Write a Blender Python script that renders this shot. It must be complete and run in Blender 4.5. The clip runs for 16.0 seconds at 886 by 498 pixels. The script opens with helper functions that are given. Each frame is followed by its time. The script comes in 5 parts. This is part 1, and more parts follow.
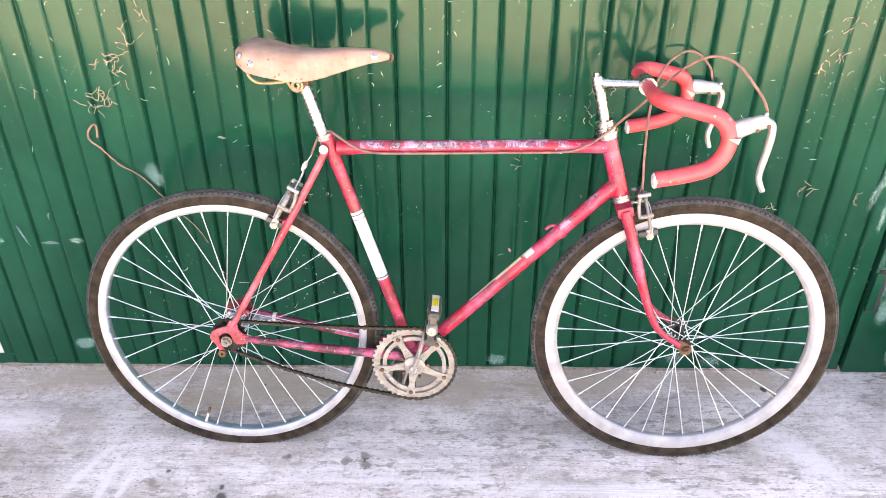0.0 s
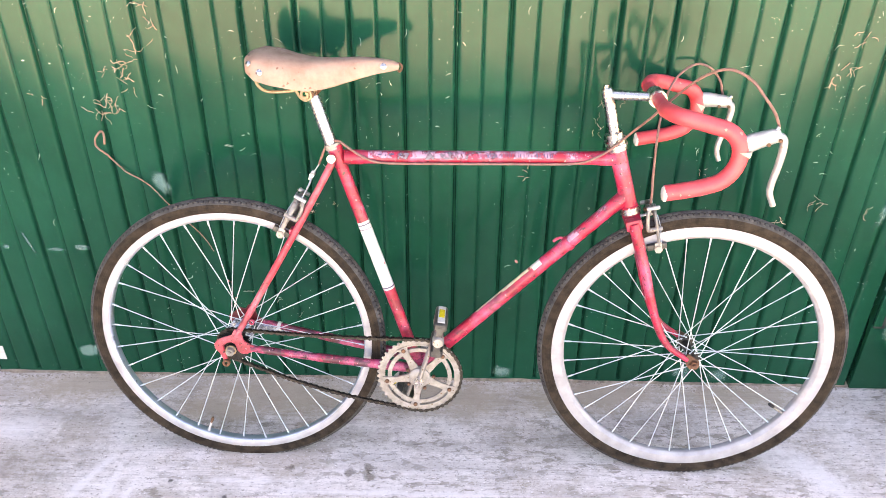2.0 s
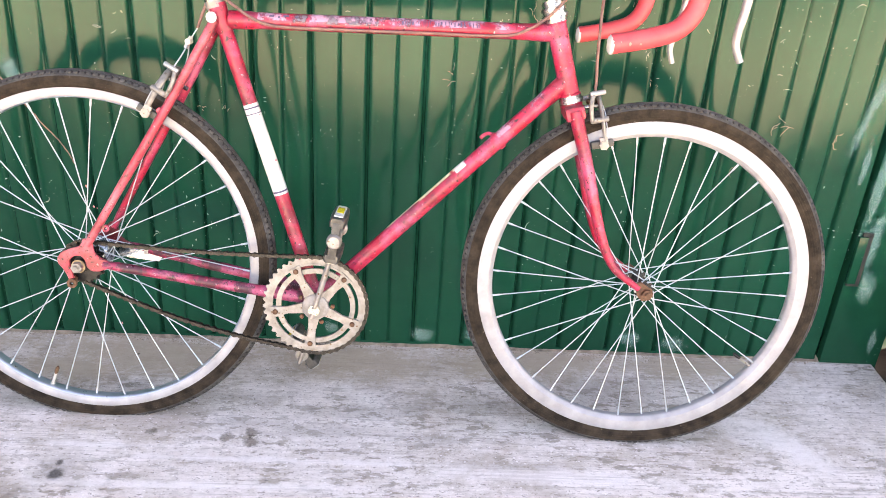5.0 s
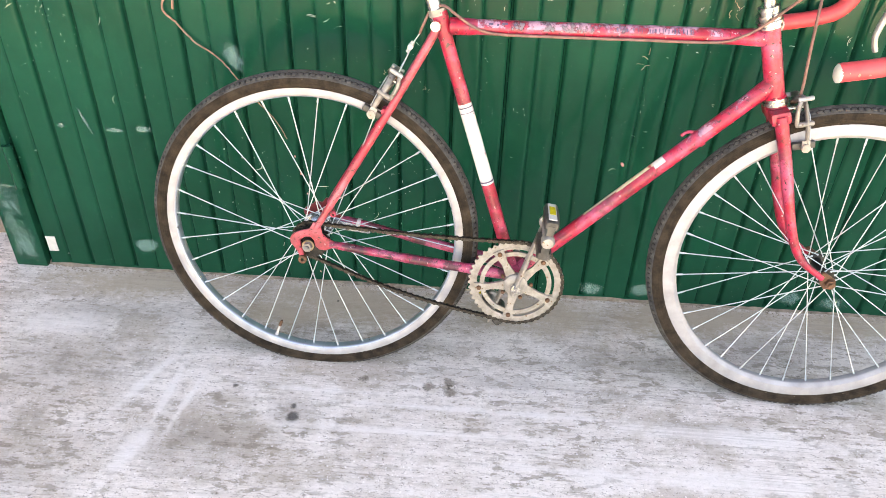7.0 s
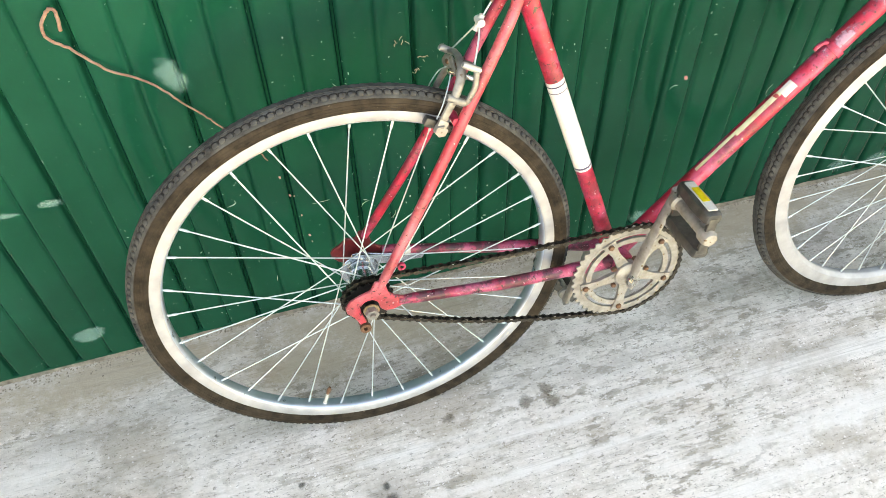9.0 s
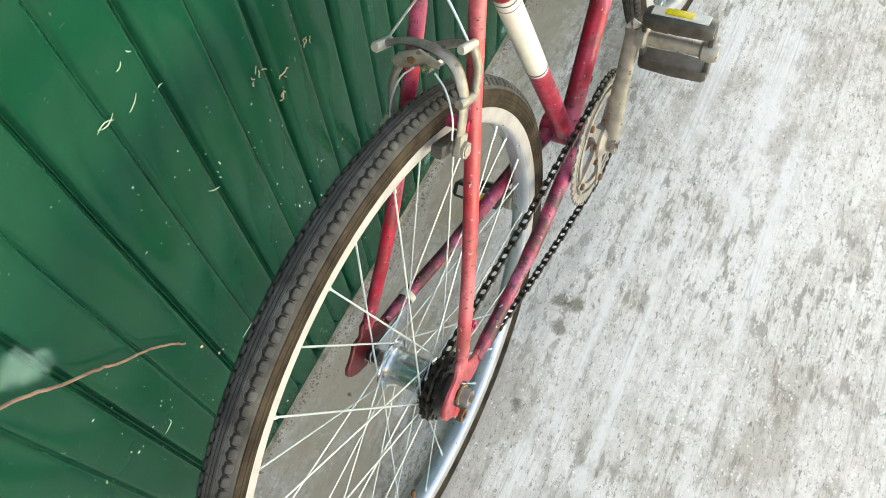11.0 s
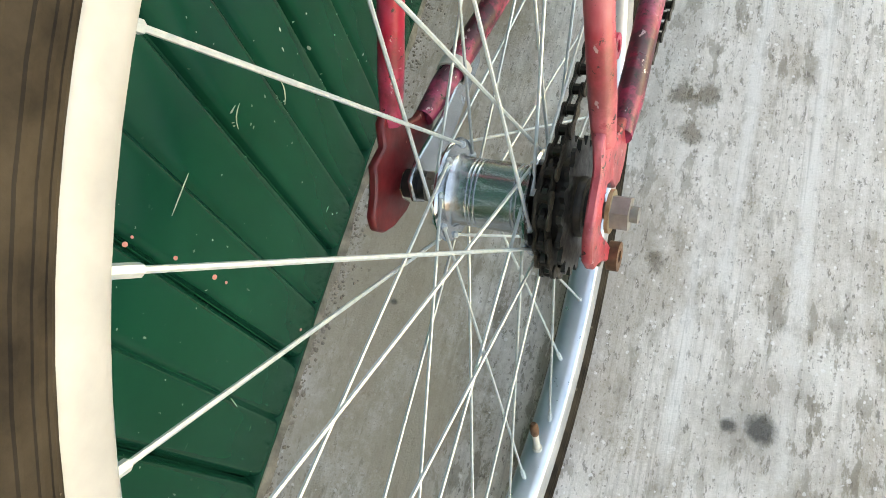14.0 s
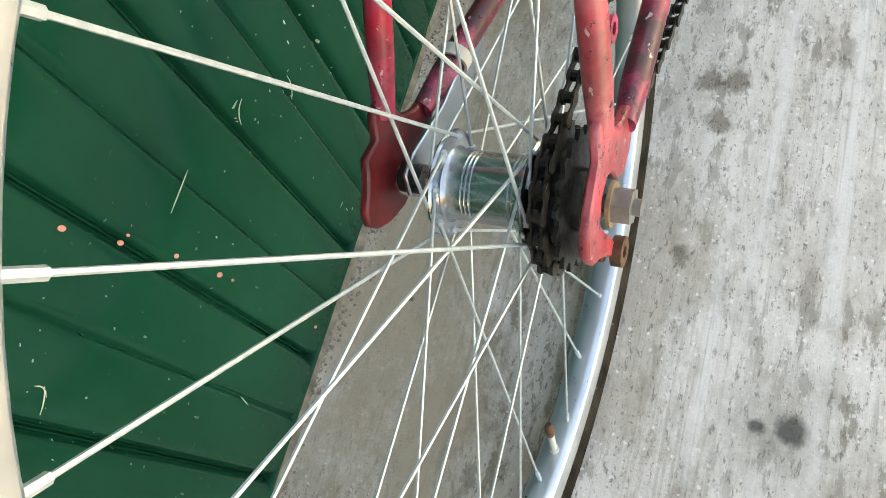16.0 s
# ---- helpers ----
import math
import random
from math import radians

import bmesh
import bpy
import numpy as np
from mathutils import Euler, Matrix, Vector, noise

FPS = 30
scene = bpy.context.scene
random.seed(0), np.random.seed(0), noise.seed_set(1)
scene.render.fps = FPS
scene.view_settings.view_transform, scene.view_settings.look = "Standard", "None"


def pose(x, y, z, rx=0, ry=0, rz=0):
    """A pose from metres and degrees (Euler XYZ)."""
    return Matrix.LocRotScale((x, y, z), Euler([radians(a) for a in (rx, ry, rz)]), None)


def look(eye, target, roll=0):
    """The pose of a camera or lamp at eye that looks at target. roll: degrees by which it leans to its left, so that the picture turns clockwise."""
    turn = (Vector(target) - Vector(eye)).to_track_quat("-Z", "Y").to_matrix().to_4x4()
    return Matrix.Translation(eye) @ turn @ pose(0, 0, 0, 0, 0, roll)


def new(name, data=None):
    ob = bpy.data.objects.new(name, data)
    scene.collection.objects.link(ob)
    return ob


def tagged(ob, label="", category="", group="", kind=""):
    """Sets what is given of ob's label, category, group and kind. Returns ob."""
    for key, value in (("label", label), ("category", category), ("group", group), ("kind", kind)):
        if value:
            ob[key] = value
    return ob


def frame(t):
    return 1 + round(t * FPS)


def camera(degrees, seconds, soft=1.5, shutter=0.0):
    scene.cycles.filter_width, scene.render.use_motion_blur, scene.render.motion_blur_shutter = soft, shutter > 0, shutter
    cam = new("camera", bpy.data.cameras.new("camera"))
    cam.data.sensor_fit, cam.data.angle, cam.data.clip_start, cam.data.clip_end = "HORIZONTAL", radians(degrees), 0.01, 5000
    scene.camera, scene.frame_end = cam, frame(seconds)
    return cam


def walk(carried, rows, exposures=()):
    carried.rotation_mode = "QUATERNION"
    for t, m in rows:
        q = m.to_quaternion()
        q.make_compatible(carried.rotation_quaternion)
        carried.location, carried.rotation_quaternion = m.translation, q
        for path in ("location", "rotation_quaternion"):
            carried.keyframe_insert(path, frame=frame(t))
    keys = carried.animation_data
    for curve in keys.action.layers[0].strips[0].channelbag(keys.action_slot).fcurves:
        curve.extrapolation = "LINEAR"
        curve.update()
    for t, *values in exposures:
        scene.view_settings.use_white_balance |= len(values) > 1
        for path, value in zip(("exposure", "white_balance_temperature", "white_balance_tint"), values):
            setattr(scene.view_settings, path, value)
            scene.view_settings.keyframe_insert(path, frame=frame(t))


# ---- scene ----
cam = camera(59.75, 16.0, soft=0.9)
PATH = [
    (0, (0.4957, 0.2236, 1.5178), (0.4780, 1.8192, 0.3125), -0.03),
    (0.5, (0.4948, 0.2225, 1.5157), (0.4753, 1.8202, 0.3123), 0.04),
    (1, (0.4971, 0.2330, 1.5154), (0.4786, 1.8313, 0.3127), 0.08),
    (1.5, (0.4890, 0.2391, 1.5171), (0.4667, 1.8359, 0.3128), -0.04),
    (2, (0.4864, 0.2335, 1.5150), (0.4616, 1.8437, 0.3285), 0.44),
    (2.5, (0.5386, 0.2599, 1.4654), (0.5808, 1.8605, 0.2670), 2.08),
    (3, (0.5757, 0.3167, 1.3375), (0.6676, 1.9518, 0.1896), 2.71),
    (3.2, (0.5791, 0.3302, 1.2798), (0.6718, 1.9991, 0.1825), 2.77),
    (5.3, (0.5699, 0.2721, 1.0613), (0.6605, 2.0088, 0.0736), 4.55),
    (5.5, (0.5375, 0.2684, 1.1136), (0.5909, 1.9633, 0.0515), 4.14),
    (6, (0.4730, 0.2849, 1.2370), (0.4232, 1.8923, 0.0471), 2.25),
    (6.5, (0.4187, 0.2912, 1.2972), (0.3256, 1.8511, 0.0496), 1.46),
    (7, (0.3329, 0.3154, 1.3269), (0.2508, 1.8275, 0.0194), 1.55),
    (7.5, (0.2541, 0.4311, 1.3349), (0.1786, 1.8642, -0.0578), 0.65),
    (8, (0.1666, 0.6079, 1.3203), (0.0894, 1.9391, -0.1700), -0.84),
    (8.5, (0.0394, 0.7439, 1.3201), (0.1996, 2.0122, -0.2182), 0.65),
    (8.7, (-0.0122, 0.7889, 1.3132), (0.2286, 2.0020, -0.2586), 0.82),
    (10.8, (-0.2245, 1.3707, 1.1647), (0.5661, 1.7553, -0.6325), 3.72),
    (11, (-0.2073, 1.4016, 1.1532), (0.5769, 1.7317, -0.6575), 3.51),
    (11.5, (-0.2028, 1.4792, 1.0278), (0.5582, 1.6681, -0.8127), 4.67),
    (12, (-0.1827, 1.4902, 0.8167), (0.5416, 1.6861, -1.0373), 1.56),
    (12.5, (-0.1613, 1.4888, 0.7456), (0.5371, 1.7280, -1.1124), -2.22),
    (13, (-0.1770, 1.4945, 0.7339), (0.4894, 1.7713, -1.1317), -6.36),
    (13.5, (-0.1846, 1.4780, 0.7233), (0.4611, 1.7826, -1.1447), -9.48),
    (14, (-0.1689, 1.4669, 0.7087), (0.4683, 1.8169, -1.1545), -14.53),
    (14.5, (-0.1619, 1.4448, 0.7017), (0.4701, 1.8260, -1.1580), -17.60),
    (15, (-0.1614, 1.4100, 0.6959), (0.4646, 1.8149, -1.1596), -19.80),
    (15.5, (-0.1539, 1.4141, 0.6951), (0.4483, 1.8691, -1.1580), -24.16),
    (16, (-0.1561, 1.4451, 0.6913), (0.4370, 1.9021, -1.1633), -23.18),
]
walk(cam, [(t, look(eye, target, roll)) for t, eye, target, roll in PATH],
     exposures=[(0.0, 4.48, 9450, 31), (3.2, 4.43, 9450, 30), (5.5, 4.34, 9700, 28), (7.0, 4.30, 10300, 22), (8.5, 4.40, 11300, 12), (11.0, 4.31, 11700, 9), (16.0, 4.13, 11800, 9)])

# ---------------------------------------------------------------- light
SUN_ELEV, SUN_AZ = 33.0, 8.0
world = bpy.data.worlds.new("sky")
scene.world = world
world.use_nodes = True
wn = world.node_tree
sky = wn.nodes.new("ShaderNodeTexSky")
sky.sky_type, sky.sun_disc = "NISHITA", False
sky.sun_elevation, sky.sun_rotation = radians(SUN_ELEV), radians(SUN_AZ)
sky.dust_density = 1.5
wn.nodes["Background"].inputs["Strength"].default_value = 0.066
wn.links.new(sky.outputs[0], wn.nodes["Background"].inputs["Color"])
sun_data = bpy.data.lights.new("sun", "SUN")
sun_data.energy, sun_data.angle, sun_data.color = 5.0, radians(0.6), (1.0, 0.94, 0.84)
sun = new("sun", sun_data)
_e, _a = radians(SUN_ELEV), radians(SUN_AZ)
_d = Vector((math.sin(_a) * math.cos(_e), math.cos(_a) * math.cos(_e), math.sin(_e)))
sun.matrix_world = look(_d * 20, (0, 0, 0))


# ---------------------------------------------------------------- materials
def material(name):
    m = bpy.data.materials.new(name)
    m.use_nodes = True
    t = m.node_tree
    return m, t, t.nodes["Principled BSDF"]


def space(t, coords):
    if coords == "World":
        return t.nodes.new("ShaderNodeNewGeometry").outputs["Position"]
    return t.nodes.new("ShaderNodeTexCoord").outputs[coords]


def noise_node(t, scale, detail=6.0, rough=0.6, stretch=(1, 1, 1), coords="Object"):
    mp = t.nodes.new("ShaderNodeMapping")
    mp.inputs["Scale"].default_value = stretch
    n = t.nodes.new("ShaderNodeTexNoise")
    n.inputs["Scale"].default_value, n.inputs["Detail"].default_value, n.inputs["Roughness"].default_value = scale, detail, rough
    t.links.new(space(t, coords), mp.inputs["Vector"])
    t.links.new(mp.outputs[0], n.inputs["Vector"])
    return n.outputs["Fac"]


def specks(t, scale, size, stretch=(1, 1, 1), coords="Object", keep=0.5):
    """White where a scattered speck lies."""
    mp = t.nodes.new("ShaderNodeMapping")
    mp.inputs["Scale"].default_value = stretch
    v = t.nodes.new("ShaderNodeTexVoronoi")
    v.inputs["Scale"].default_value = scale
    t.links.new(space(t, coords), mp.inputs["Vector"])
    warp = t.nodes.new("ShaderNodeTexNoise")
    warp.inputs["Scale"].default_value = scale * 2.0
    t.links.new(mp.outputs[0], warp.inputs["Vector"])
    add = t.nodes.new("ShaderNodeVectorMath")
    add.operation = "MULTIPLY_ADD"
    t.links.new(warp.outputs["Color"], add.inputs[0])
    add.inputs[1].default_value = (0.5 / scale,) * 3
    t.links.new(mp.outputs[0], add.inputs[2])
    t.links.new(add.outputs[0], v.inputs["Vector"])
    sep = t.nodes.new("ShaderNodeSeparateColor")
    t.links.new(v.outputs["Color"], sep.inputs[0])
    chosen = math_node(t, "LESS_THAN", sep.outputs[0], keep)
    rad = math_node(t, "MULTIPLY", sep.outputs[1], size)
    near = math_node(t, "LESS_THAN", v.outputs["Distance"], rad)
    return math_node(t, "MULTIPLY", chosen, near)


def math_node(t, op, a, b=0.0, c=0.0):
    n = t.nodes.new("ShaderNodeMath")
    n.operation = op
    for i, x in enumerate((a, b, c)):
        if isinstance(x, (int, float)):
            n.inputs[i].default_value = x
        else:
            t.links.new(x, n.inputs[i])
    return n.outputs[0]


def ramp(t, fac, stops):
    r = t.nodes.new("ShaderNodeValToRGB")
    el = r.color_ramp.elements
    while len(el) < len(stops):
        el.new(0.5)
    for e, (p, c) in zip(el, stops):
        e.position = p
        e.color = (*c, 1) if len(c) == 3 else c
    t.links.new(fac, r.inputs[0])
    return r.outputs[0]


def mix(t, fac, a, b):
    n = t.nodes.new("ShaderNodeMix")
    n.data_type = "RGBA"
    for s, x in ((0, fac), (6, a), (7, b)):
        if isinstance(x, (int, float)):
            n.inputs[s].default_value = x
        elif isinstance(x, tuple):
            n.inputs[s].default_value = (*x, 1)
        else:
            t.links.new(x, n.inputs[s])
    return n.outputs[2]


def bump(t, bsdf, height, strength=0.3, distance=0.001):
    b = t.nodes.new("ShaderNodeBump")
    b.inputs["Strength"].default_value, b.inputs["Distance"].default_value = strength, distance
    t.links.new(height, b.inputs["Height"])
    t.links.new(b.outputs[0], bsdf.inputs["Normal"])


def grey(v):
    return (v, v, v)


def simple(name, dark, light, rough=(0.35, 0.6), metal=0.0, scale=40.0, bump_amount=0.15, bump_scale=300.0, bump_dist=0.0005, fleck=None, fleck_scale=90.0, fleck_size=0.3, fleck_keep=0.3, spec=0.5):
    m, t, p = material(name)
    p.inputs["Specular IOR Level"].default_value = spec
    n = noise_node(t, scale)
    col = ramp(t, n, ((0.3, dark), (0.7, light)))
    if fleck:
        col = mix(t, specks(t, fleck_scale, fleck_size, keep=fleck_keep), col, fleck)
    t.links.new(col, p.inputs["Base Color"])
    p.inputs["Metallic"].default_value = metal
    t.links.new(ramp(t, noise_node(t, scale * 2.3), ((0.3, grey(rough[0])), (0.7, grey(rough[1])))), p.inputs["Roughness"])
    bump(t, p, noise_node(t, bump_scale), bump_amount, bump_dist)
    return m


def make_red(name, body, faded, grime, oily=0.0):
    m, t, p = material(name)
    col = ramp(t, noise_node(t, 22.0), ((0.3, body[0]), (0.55, body[1]), (0.75, body[2])))
    fade = ramp(t, noise_node(t, 13.0, 7.0, 0.65), ((0.47, grey(0)), (0.62, grey(0.6))))
    col = mix(t, fade, col, faded)
    dull = noise_node(t, 30.0, 8.0, 0.7)
    col = mix(t, ramp(t, dull, ((0.48, grey(0)), (0.60, grey(0.75)))), col, grime)
    if oily:
        soot = noise_node(t, 20.0, 7.0, 0.68)
        col = mix(t, ramp(t, soot, ((0.49, grey(0)), (0.54, grey(oily)))), col, (0.022, 0.010, 0.013))
    chips = math_node(t, "GREATER_THAN", noise_node(t, 140.0, 9.0, 0.76), 0.592)
    col = mix(t, chips, col, (0.030, 0.012, 0.010))
    pale = math_node(t, "GREATER_THAN", noise_node(t, 130.0, 6.0, 0.65, (1, 1.6, 1)), 0.655)
    col = mix(t, pale, col, (0.52, 0.33, 0.33))
    t.links.new(col, p.inputs["Base Color"])
    p.inputs["Specular IOR Level"].default_value = 0.50
    t.links.new(ramp(t, noise_node(t, 50.0), ((0.3, grey(0.26)), (0.7, grey(0.50)))), p.inputs["Roughness"])
    bump(t, p, noise_node(t, 220.0, 8.0), 0.35, 0.0006)
    return m


def make_green():
    m, t, p = material("green_gate_paint")
    n = noise_node(t, 3.0, 5.0, 0.6, coords="World")
    col = ramp(t, n, ((0.3, (0.0001, 0.037, 0.0205)), (0.7, (0.0001, 0.060, 0.0340))))
    cloud = noise_node(t, 7.0, 7.0, 0.7, (1, 1, 0.6), "World")
    col = mix(t, ramp(t, cloud, ((0.56, grey(0)), (0.80, grey(0.18)))), col, (0.003, 0.112, 0.065))
    dots = specks(t, 190.0, 0.23, keep=0.12, coords="World")
    big = specks(t, 75.0, 0.09, keep=0.12, coords="World")
    lines = specks(t, 130.0, 0.26, (1.9, 1.0, 0.6), keep=0.035, coords="World")
    dashes = specks(t, 120.0, 0.26, (0.6, 1.0, 1.9), keep=0.025, coords="World")
    dirt = math_node(t, "MAXIMUM", math_node(t, "MAXIMUM", dots, big), math_node(t, "MAXIMUM", lines, dashes))
    patchy = ramp(t, noise_node(t, 5.0, 4.0, 0.6, coords="World"), ((0.49, grey(0.03)), (0.64, grey(0.95))))
    dirt = math_node(t, "MULTIPLY", dirt, patchy)
    col = mix(t, dirt, col, (0.46, 0.52, 0.46))
    t.links.new(col, p.inputs["Base Color"])
    dust = noise_node(t, 14.0, 7.0, 0.7, coords="World")
    ro = ramp(t, dust, ((0.3, grey(0.11)), (0.75, grey(0.20))))
    t.links.new(mix(t, dirt, ro, grey(0.8)), p.inputs["Roughness"])
    p.inputs["Specular IOR Level"].default_value = 0.19
    bump(t, p, noise_node(t, 7.0, 3.0, 0.5, coords="World"), 0.10, 0.01)
    return m


def blots(t, spots, soft, ragged, strength, fine, coarse):
    """A mask of ragged patches; spots: x, y, length, width and turn in degrees."""
    best = None
    for x, y, sx, sy, a in spots:
        mp = t.nodes.new("ShaderNodeMapping")
        mp.vector_type = "TEXTURE"
        mp.inputs["Location"].default_value = (x, y, 0)
        mp.inputs["Rotation"].default_value = (0, 0, radians(a))
        mp.inputs["Scale"].default_value = (sx / 2, sy / 2, 1)
        t.links.new(space(t, "Object"), mp.inputs["Vector"])
        ln = t.nodes.new("ShaderNodeVectorMath")
        ln.operation = "LENGTH"
        t.links.new(mp.outputs[0], ln.inputs[0])
        d = ln.outputs["Value"]
        best = d if best is None else math_node(t, "MINIMUM", best, d)
    edge = math_node(t, "MULTIPLY_ADD", math_node(t, "ADD", fine, coarse), -ragged, 0.75 + ragged)
    v = math_node(t, "DIVIDE", math_node(t, "SUBTRACT", edge, best), 0.1 + soft)
    lim = t.nodes.new("ShaderNodeClamp")
    t.links.new(v, lim.inputs["Value"])
    return math_node(t, "MULTIPLY", lim.outputs[0], strength)


# GREY_SPOTS: patches of greyer paving, most of them towards the left.
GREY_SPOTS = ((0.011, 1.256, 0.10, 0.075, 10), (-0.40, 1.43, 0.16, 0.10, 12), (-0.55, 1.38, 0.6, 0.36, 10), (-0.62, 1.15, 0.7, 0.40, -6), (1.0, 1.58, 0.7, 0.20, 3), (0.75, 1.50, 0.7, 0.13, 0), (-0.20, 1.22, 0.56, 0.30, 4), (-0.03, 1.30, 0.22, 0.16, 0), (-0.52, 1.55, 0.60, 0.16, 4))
PALE_SPOTS = ((0.38, 1.333, 1.10, 0.024, 0), (0.25, 1.268, 0.9, 0.03, 0.5), (0.62, 1.20, 0.8, 0.03, -1), (0.55, 1.13, 1.1, 0.05, 0.5), (-0.305, 1.31, 0.36, 0.035, 84), (-0.26, 1.30, 0.30, 0.03, 78), (-0.36, 1.36, 0.30, 0.04, 62), (-0.33, 1.18, 0.35, 0.07, 70), (-0.62, 1.50, 0.30, 0.12, 8), (1.35, 1.42, 0.42, 0.13, -35), (0.85, 1.20, 0.9, 0.10, 1), (0.9, 1.31, 0.8, 0.07, -2), (1.30, 1.16, 0.5, 0.07, -3), (0.02, 1.36, 0.5, 0.022, 1))
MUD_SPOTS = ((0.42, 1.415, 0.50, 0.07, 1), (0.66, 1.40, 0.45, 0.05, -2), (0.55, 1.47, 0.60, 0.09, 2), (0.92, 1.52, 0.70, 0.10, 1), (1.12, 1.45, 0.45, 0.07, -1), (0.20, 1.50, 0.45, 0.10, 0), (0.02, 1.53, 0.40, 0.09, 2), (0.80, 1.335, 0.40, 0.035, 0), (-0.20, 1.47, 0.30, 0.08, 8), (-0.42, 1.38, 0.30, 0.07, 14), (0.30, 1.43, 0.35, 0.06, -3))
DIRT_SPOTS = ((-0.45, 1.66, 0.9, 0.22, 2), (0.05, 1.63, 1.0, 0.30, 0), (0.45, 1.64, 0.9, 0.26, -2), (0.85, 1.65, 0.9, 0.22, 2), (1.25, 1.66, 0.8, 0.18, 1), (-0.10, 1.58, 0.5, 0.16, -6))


def make_concrete():
    m, t, p = material("brushed_concrete")
    big = noise_node(t, 2.4, 9.0, 0.66, (1, 1.5, 1))
    mid = noise_node(t, 11.0, 10.0, 0.76, (0.9, 1.15, 1))
    fine = noise_node(t, 60.0, 8.0, 0.80, (0.9, 1.2, 1))
    grain = noise_node(t, 260.0, 4.0, 0.8)
    streak = noise_node(t, 11.0, 10.0, 0.74, (0.22, 5.0, 1))
    v = math_node(t, "MULTIPLY", big, 0.24)
    for x, w in ((mid, 0.25), (fine, 0.24), (grain, 0.14), (streak, 0.13)):
        v = math_node(t, "MULTIPLY_ADD", x, w, v)
    col = ramp(t, v, ((0.386, (0.180, 0.140, 0.102)), (0.424, (0.43, 0.362, 0.298)), (0.466, (0.62, 0.550, 0.500)), (0.545, (0.755, 0.685, 0.640))))
    brush = noise_node(t, 26.0, 9.0, 0.74, (0.07, 3.6, 1))
    broken = ramp(t, noise_node(t, 5.0, 7.0, 0.7), ((0.44, grey(0.0)), (0.60, grey(1.0))))
    pale = math_node(t, "MULTIPLY", ramp(t, brush, ((0.52, grey(0.0)), (0.63, grey(0.62)))), broken)
    col = mix(t, pale, col, (0.745, 0.695, 0.662))
    dark = math_node(t, "MULTIPLY", ramp(t, brush, ((0.37, grey(0.50)), (0.47, grey(0.0)))), broken)
    col = mix(t, dark, col, (0.20, 0.170, 0.150))
    blotch = noise_node(t, 4.2, 9.0, 0.72, (0.8, 1.3, 1))
    col = mix(t, ramp(t, blotch, ((0.515, grey(0.0)), (0.585, grey(0.45)))), col, (0.31, 0.242, 0.176))
    mottle = math_node(t, "MULTIPLY", ramp(t, noise_node(t, 34.0, 8.0, 0.72, (0.55, 1.5, 1)), ((0.525, grey(0.0)), (0.565, grey(0.66)))), ramp(t, noise_node(t, 3.1, 6.0, 0.65), ((0.42, grey(0.25)), (0.58, grey(1.0)))))
    col = mix(t, mottle, col, (0.20, 0.160, 0.118))
    pits = ramp(t, noise_node(t, 110.0, 7.0, 0.75, (0.6, 1.4, 1)), ((0.570, grey(0.0)), (0.605, grey(0.66))))
    col = mix(t, pits, col, (0.14, 0.115, 0.098))
    sand = specks(t, 330.0, 0.45, keep=0.18)
    col = mix(t, math_node(t, "MULTIPLY", sand, 0.5), col, (0.15, 0.124, 0.105))
    glint = specks(t, 200.0, 0.40, keep=0.24)
    col = mix(t, math_node(t, "MULTIPLY", glint, 0.65), col, (0.85, 0.80, 0.78))
    fine_edge, coarse_edge = noise_node(t, 70.0, 7.0, 0.7), noise_node(t, 14.0, 5.0, 0.6)
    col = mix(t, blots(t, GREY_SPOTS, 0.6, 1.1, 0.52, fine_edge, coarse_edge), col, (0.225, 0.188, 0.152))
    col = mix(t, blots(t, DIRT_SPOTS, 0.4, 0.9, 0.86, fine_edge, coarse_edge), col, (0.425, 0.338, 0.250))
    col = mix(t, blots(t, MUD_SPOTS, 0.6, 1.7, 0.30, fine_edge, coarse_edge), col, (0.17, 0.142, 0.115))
    col = mix(t, blots(t, PALE_SPOTS, 0.4, 1.4, 0.7, fine_edge, coarse_edge), col, (0.76, 0.705, 0.672))
    comb = noise_node(t, 60.0, 7.0, 0.7, (0.05, 4.2, 1))
    comb = math_node(t, "MULTIPLY", ramp(t, comb, ((0.50, grey(0.0)), (0.62, grey(0.42)))), ramp(t, noise_node(t, 3.4, 6.0, 0.7), ((0.45, grey(0.1)), (0.58, grey(1.0)))))
    col = mix(t, comb, col, (0.30, 0.255, 0.215))
    t.links.new(col, p.inputs["Base Color"])
    p.inputs["Roughness"].default_value = 0.9
    p.inputs["Specular IOR Level"].default_value = 0.3
    h = math_node(t, "MULTIPLY_ADD", streak, 0.5, math_node(t, "MULTIPLY_ADD", fine, 0.5, math_node(t, "MULTIPLY", grain, 0.25)))
    bump(t, p, h, 0.55, 0.004)
    return m


def patchy_film(name, colour, cover, scale, rough=0.5):
    """A layer of wear or painted sheen that shows in patches only."""
    m, t, p = material(name)
    n = noise_node(t, scale, 8.0, 0.7)
    t.links.new(ramp(t, n, ((cover - 0.05, grey(0.0)), (cover + 0.06, grey(0.9)))), p.inputs["Alpha"])
    t.links.new(mix(t, noise_node(t, scale * 3, 5.0), colour, tuple(c * 0.7 for c in colour)), p.inputs["Base Color"])
    p.inputs["Roughness"].default_value = rough
    return m


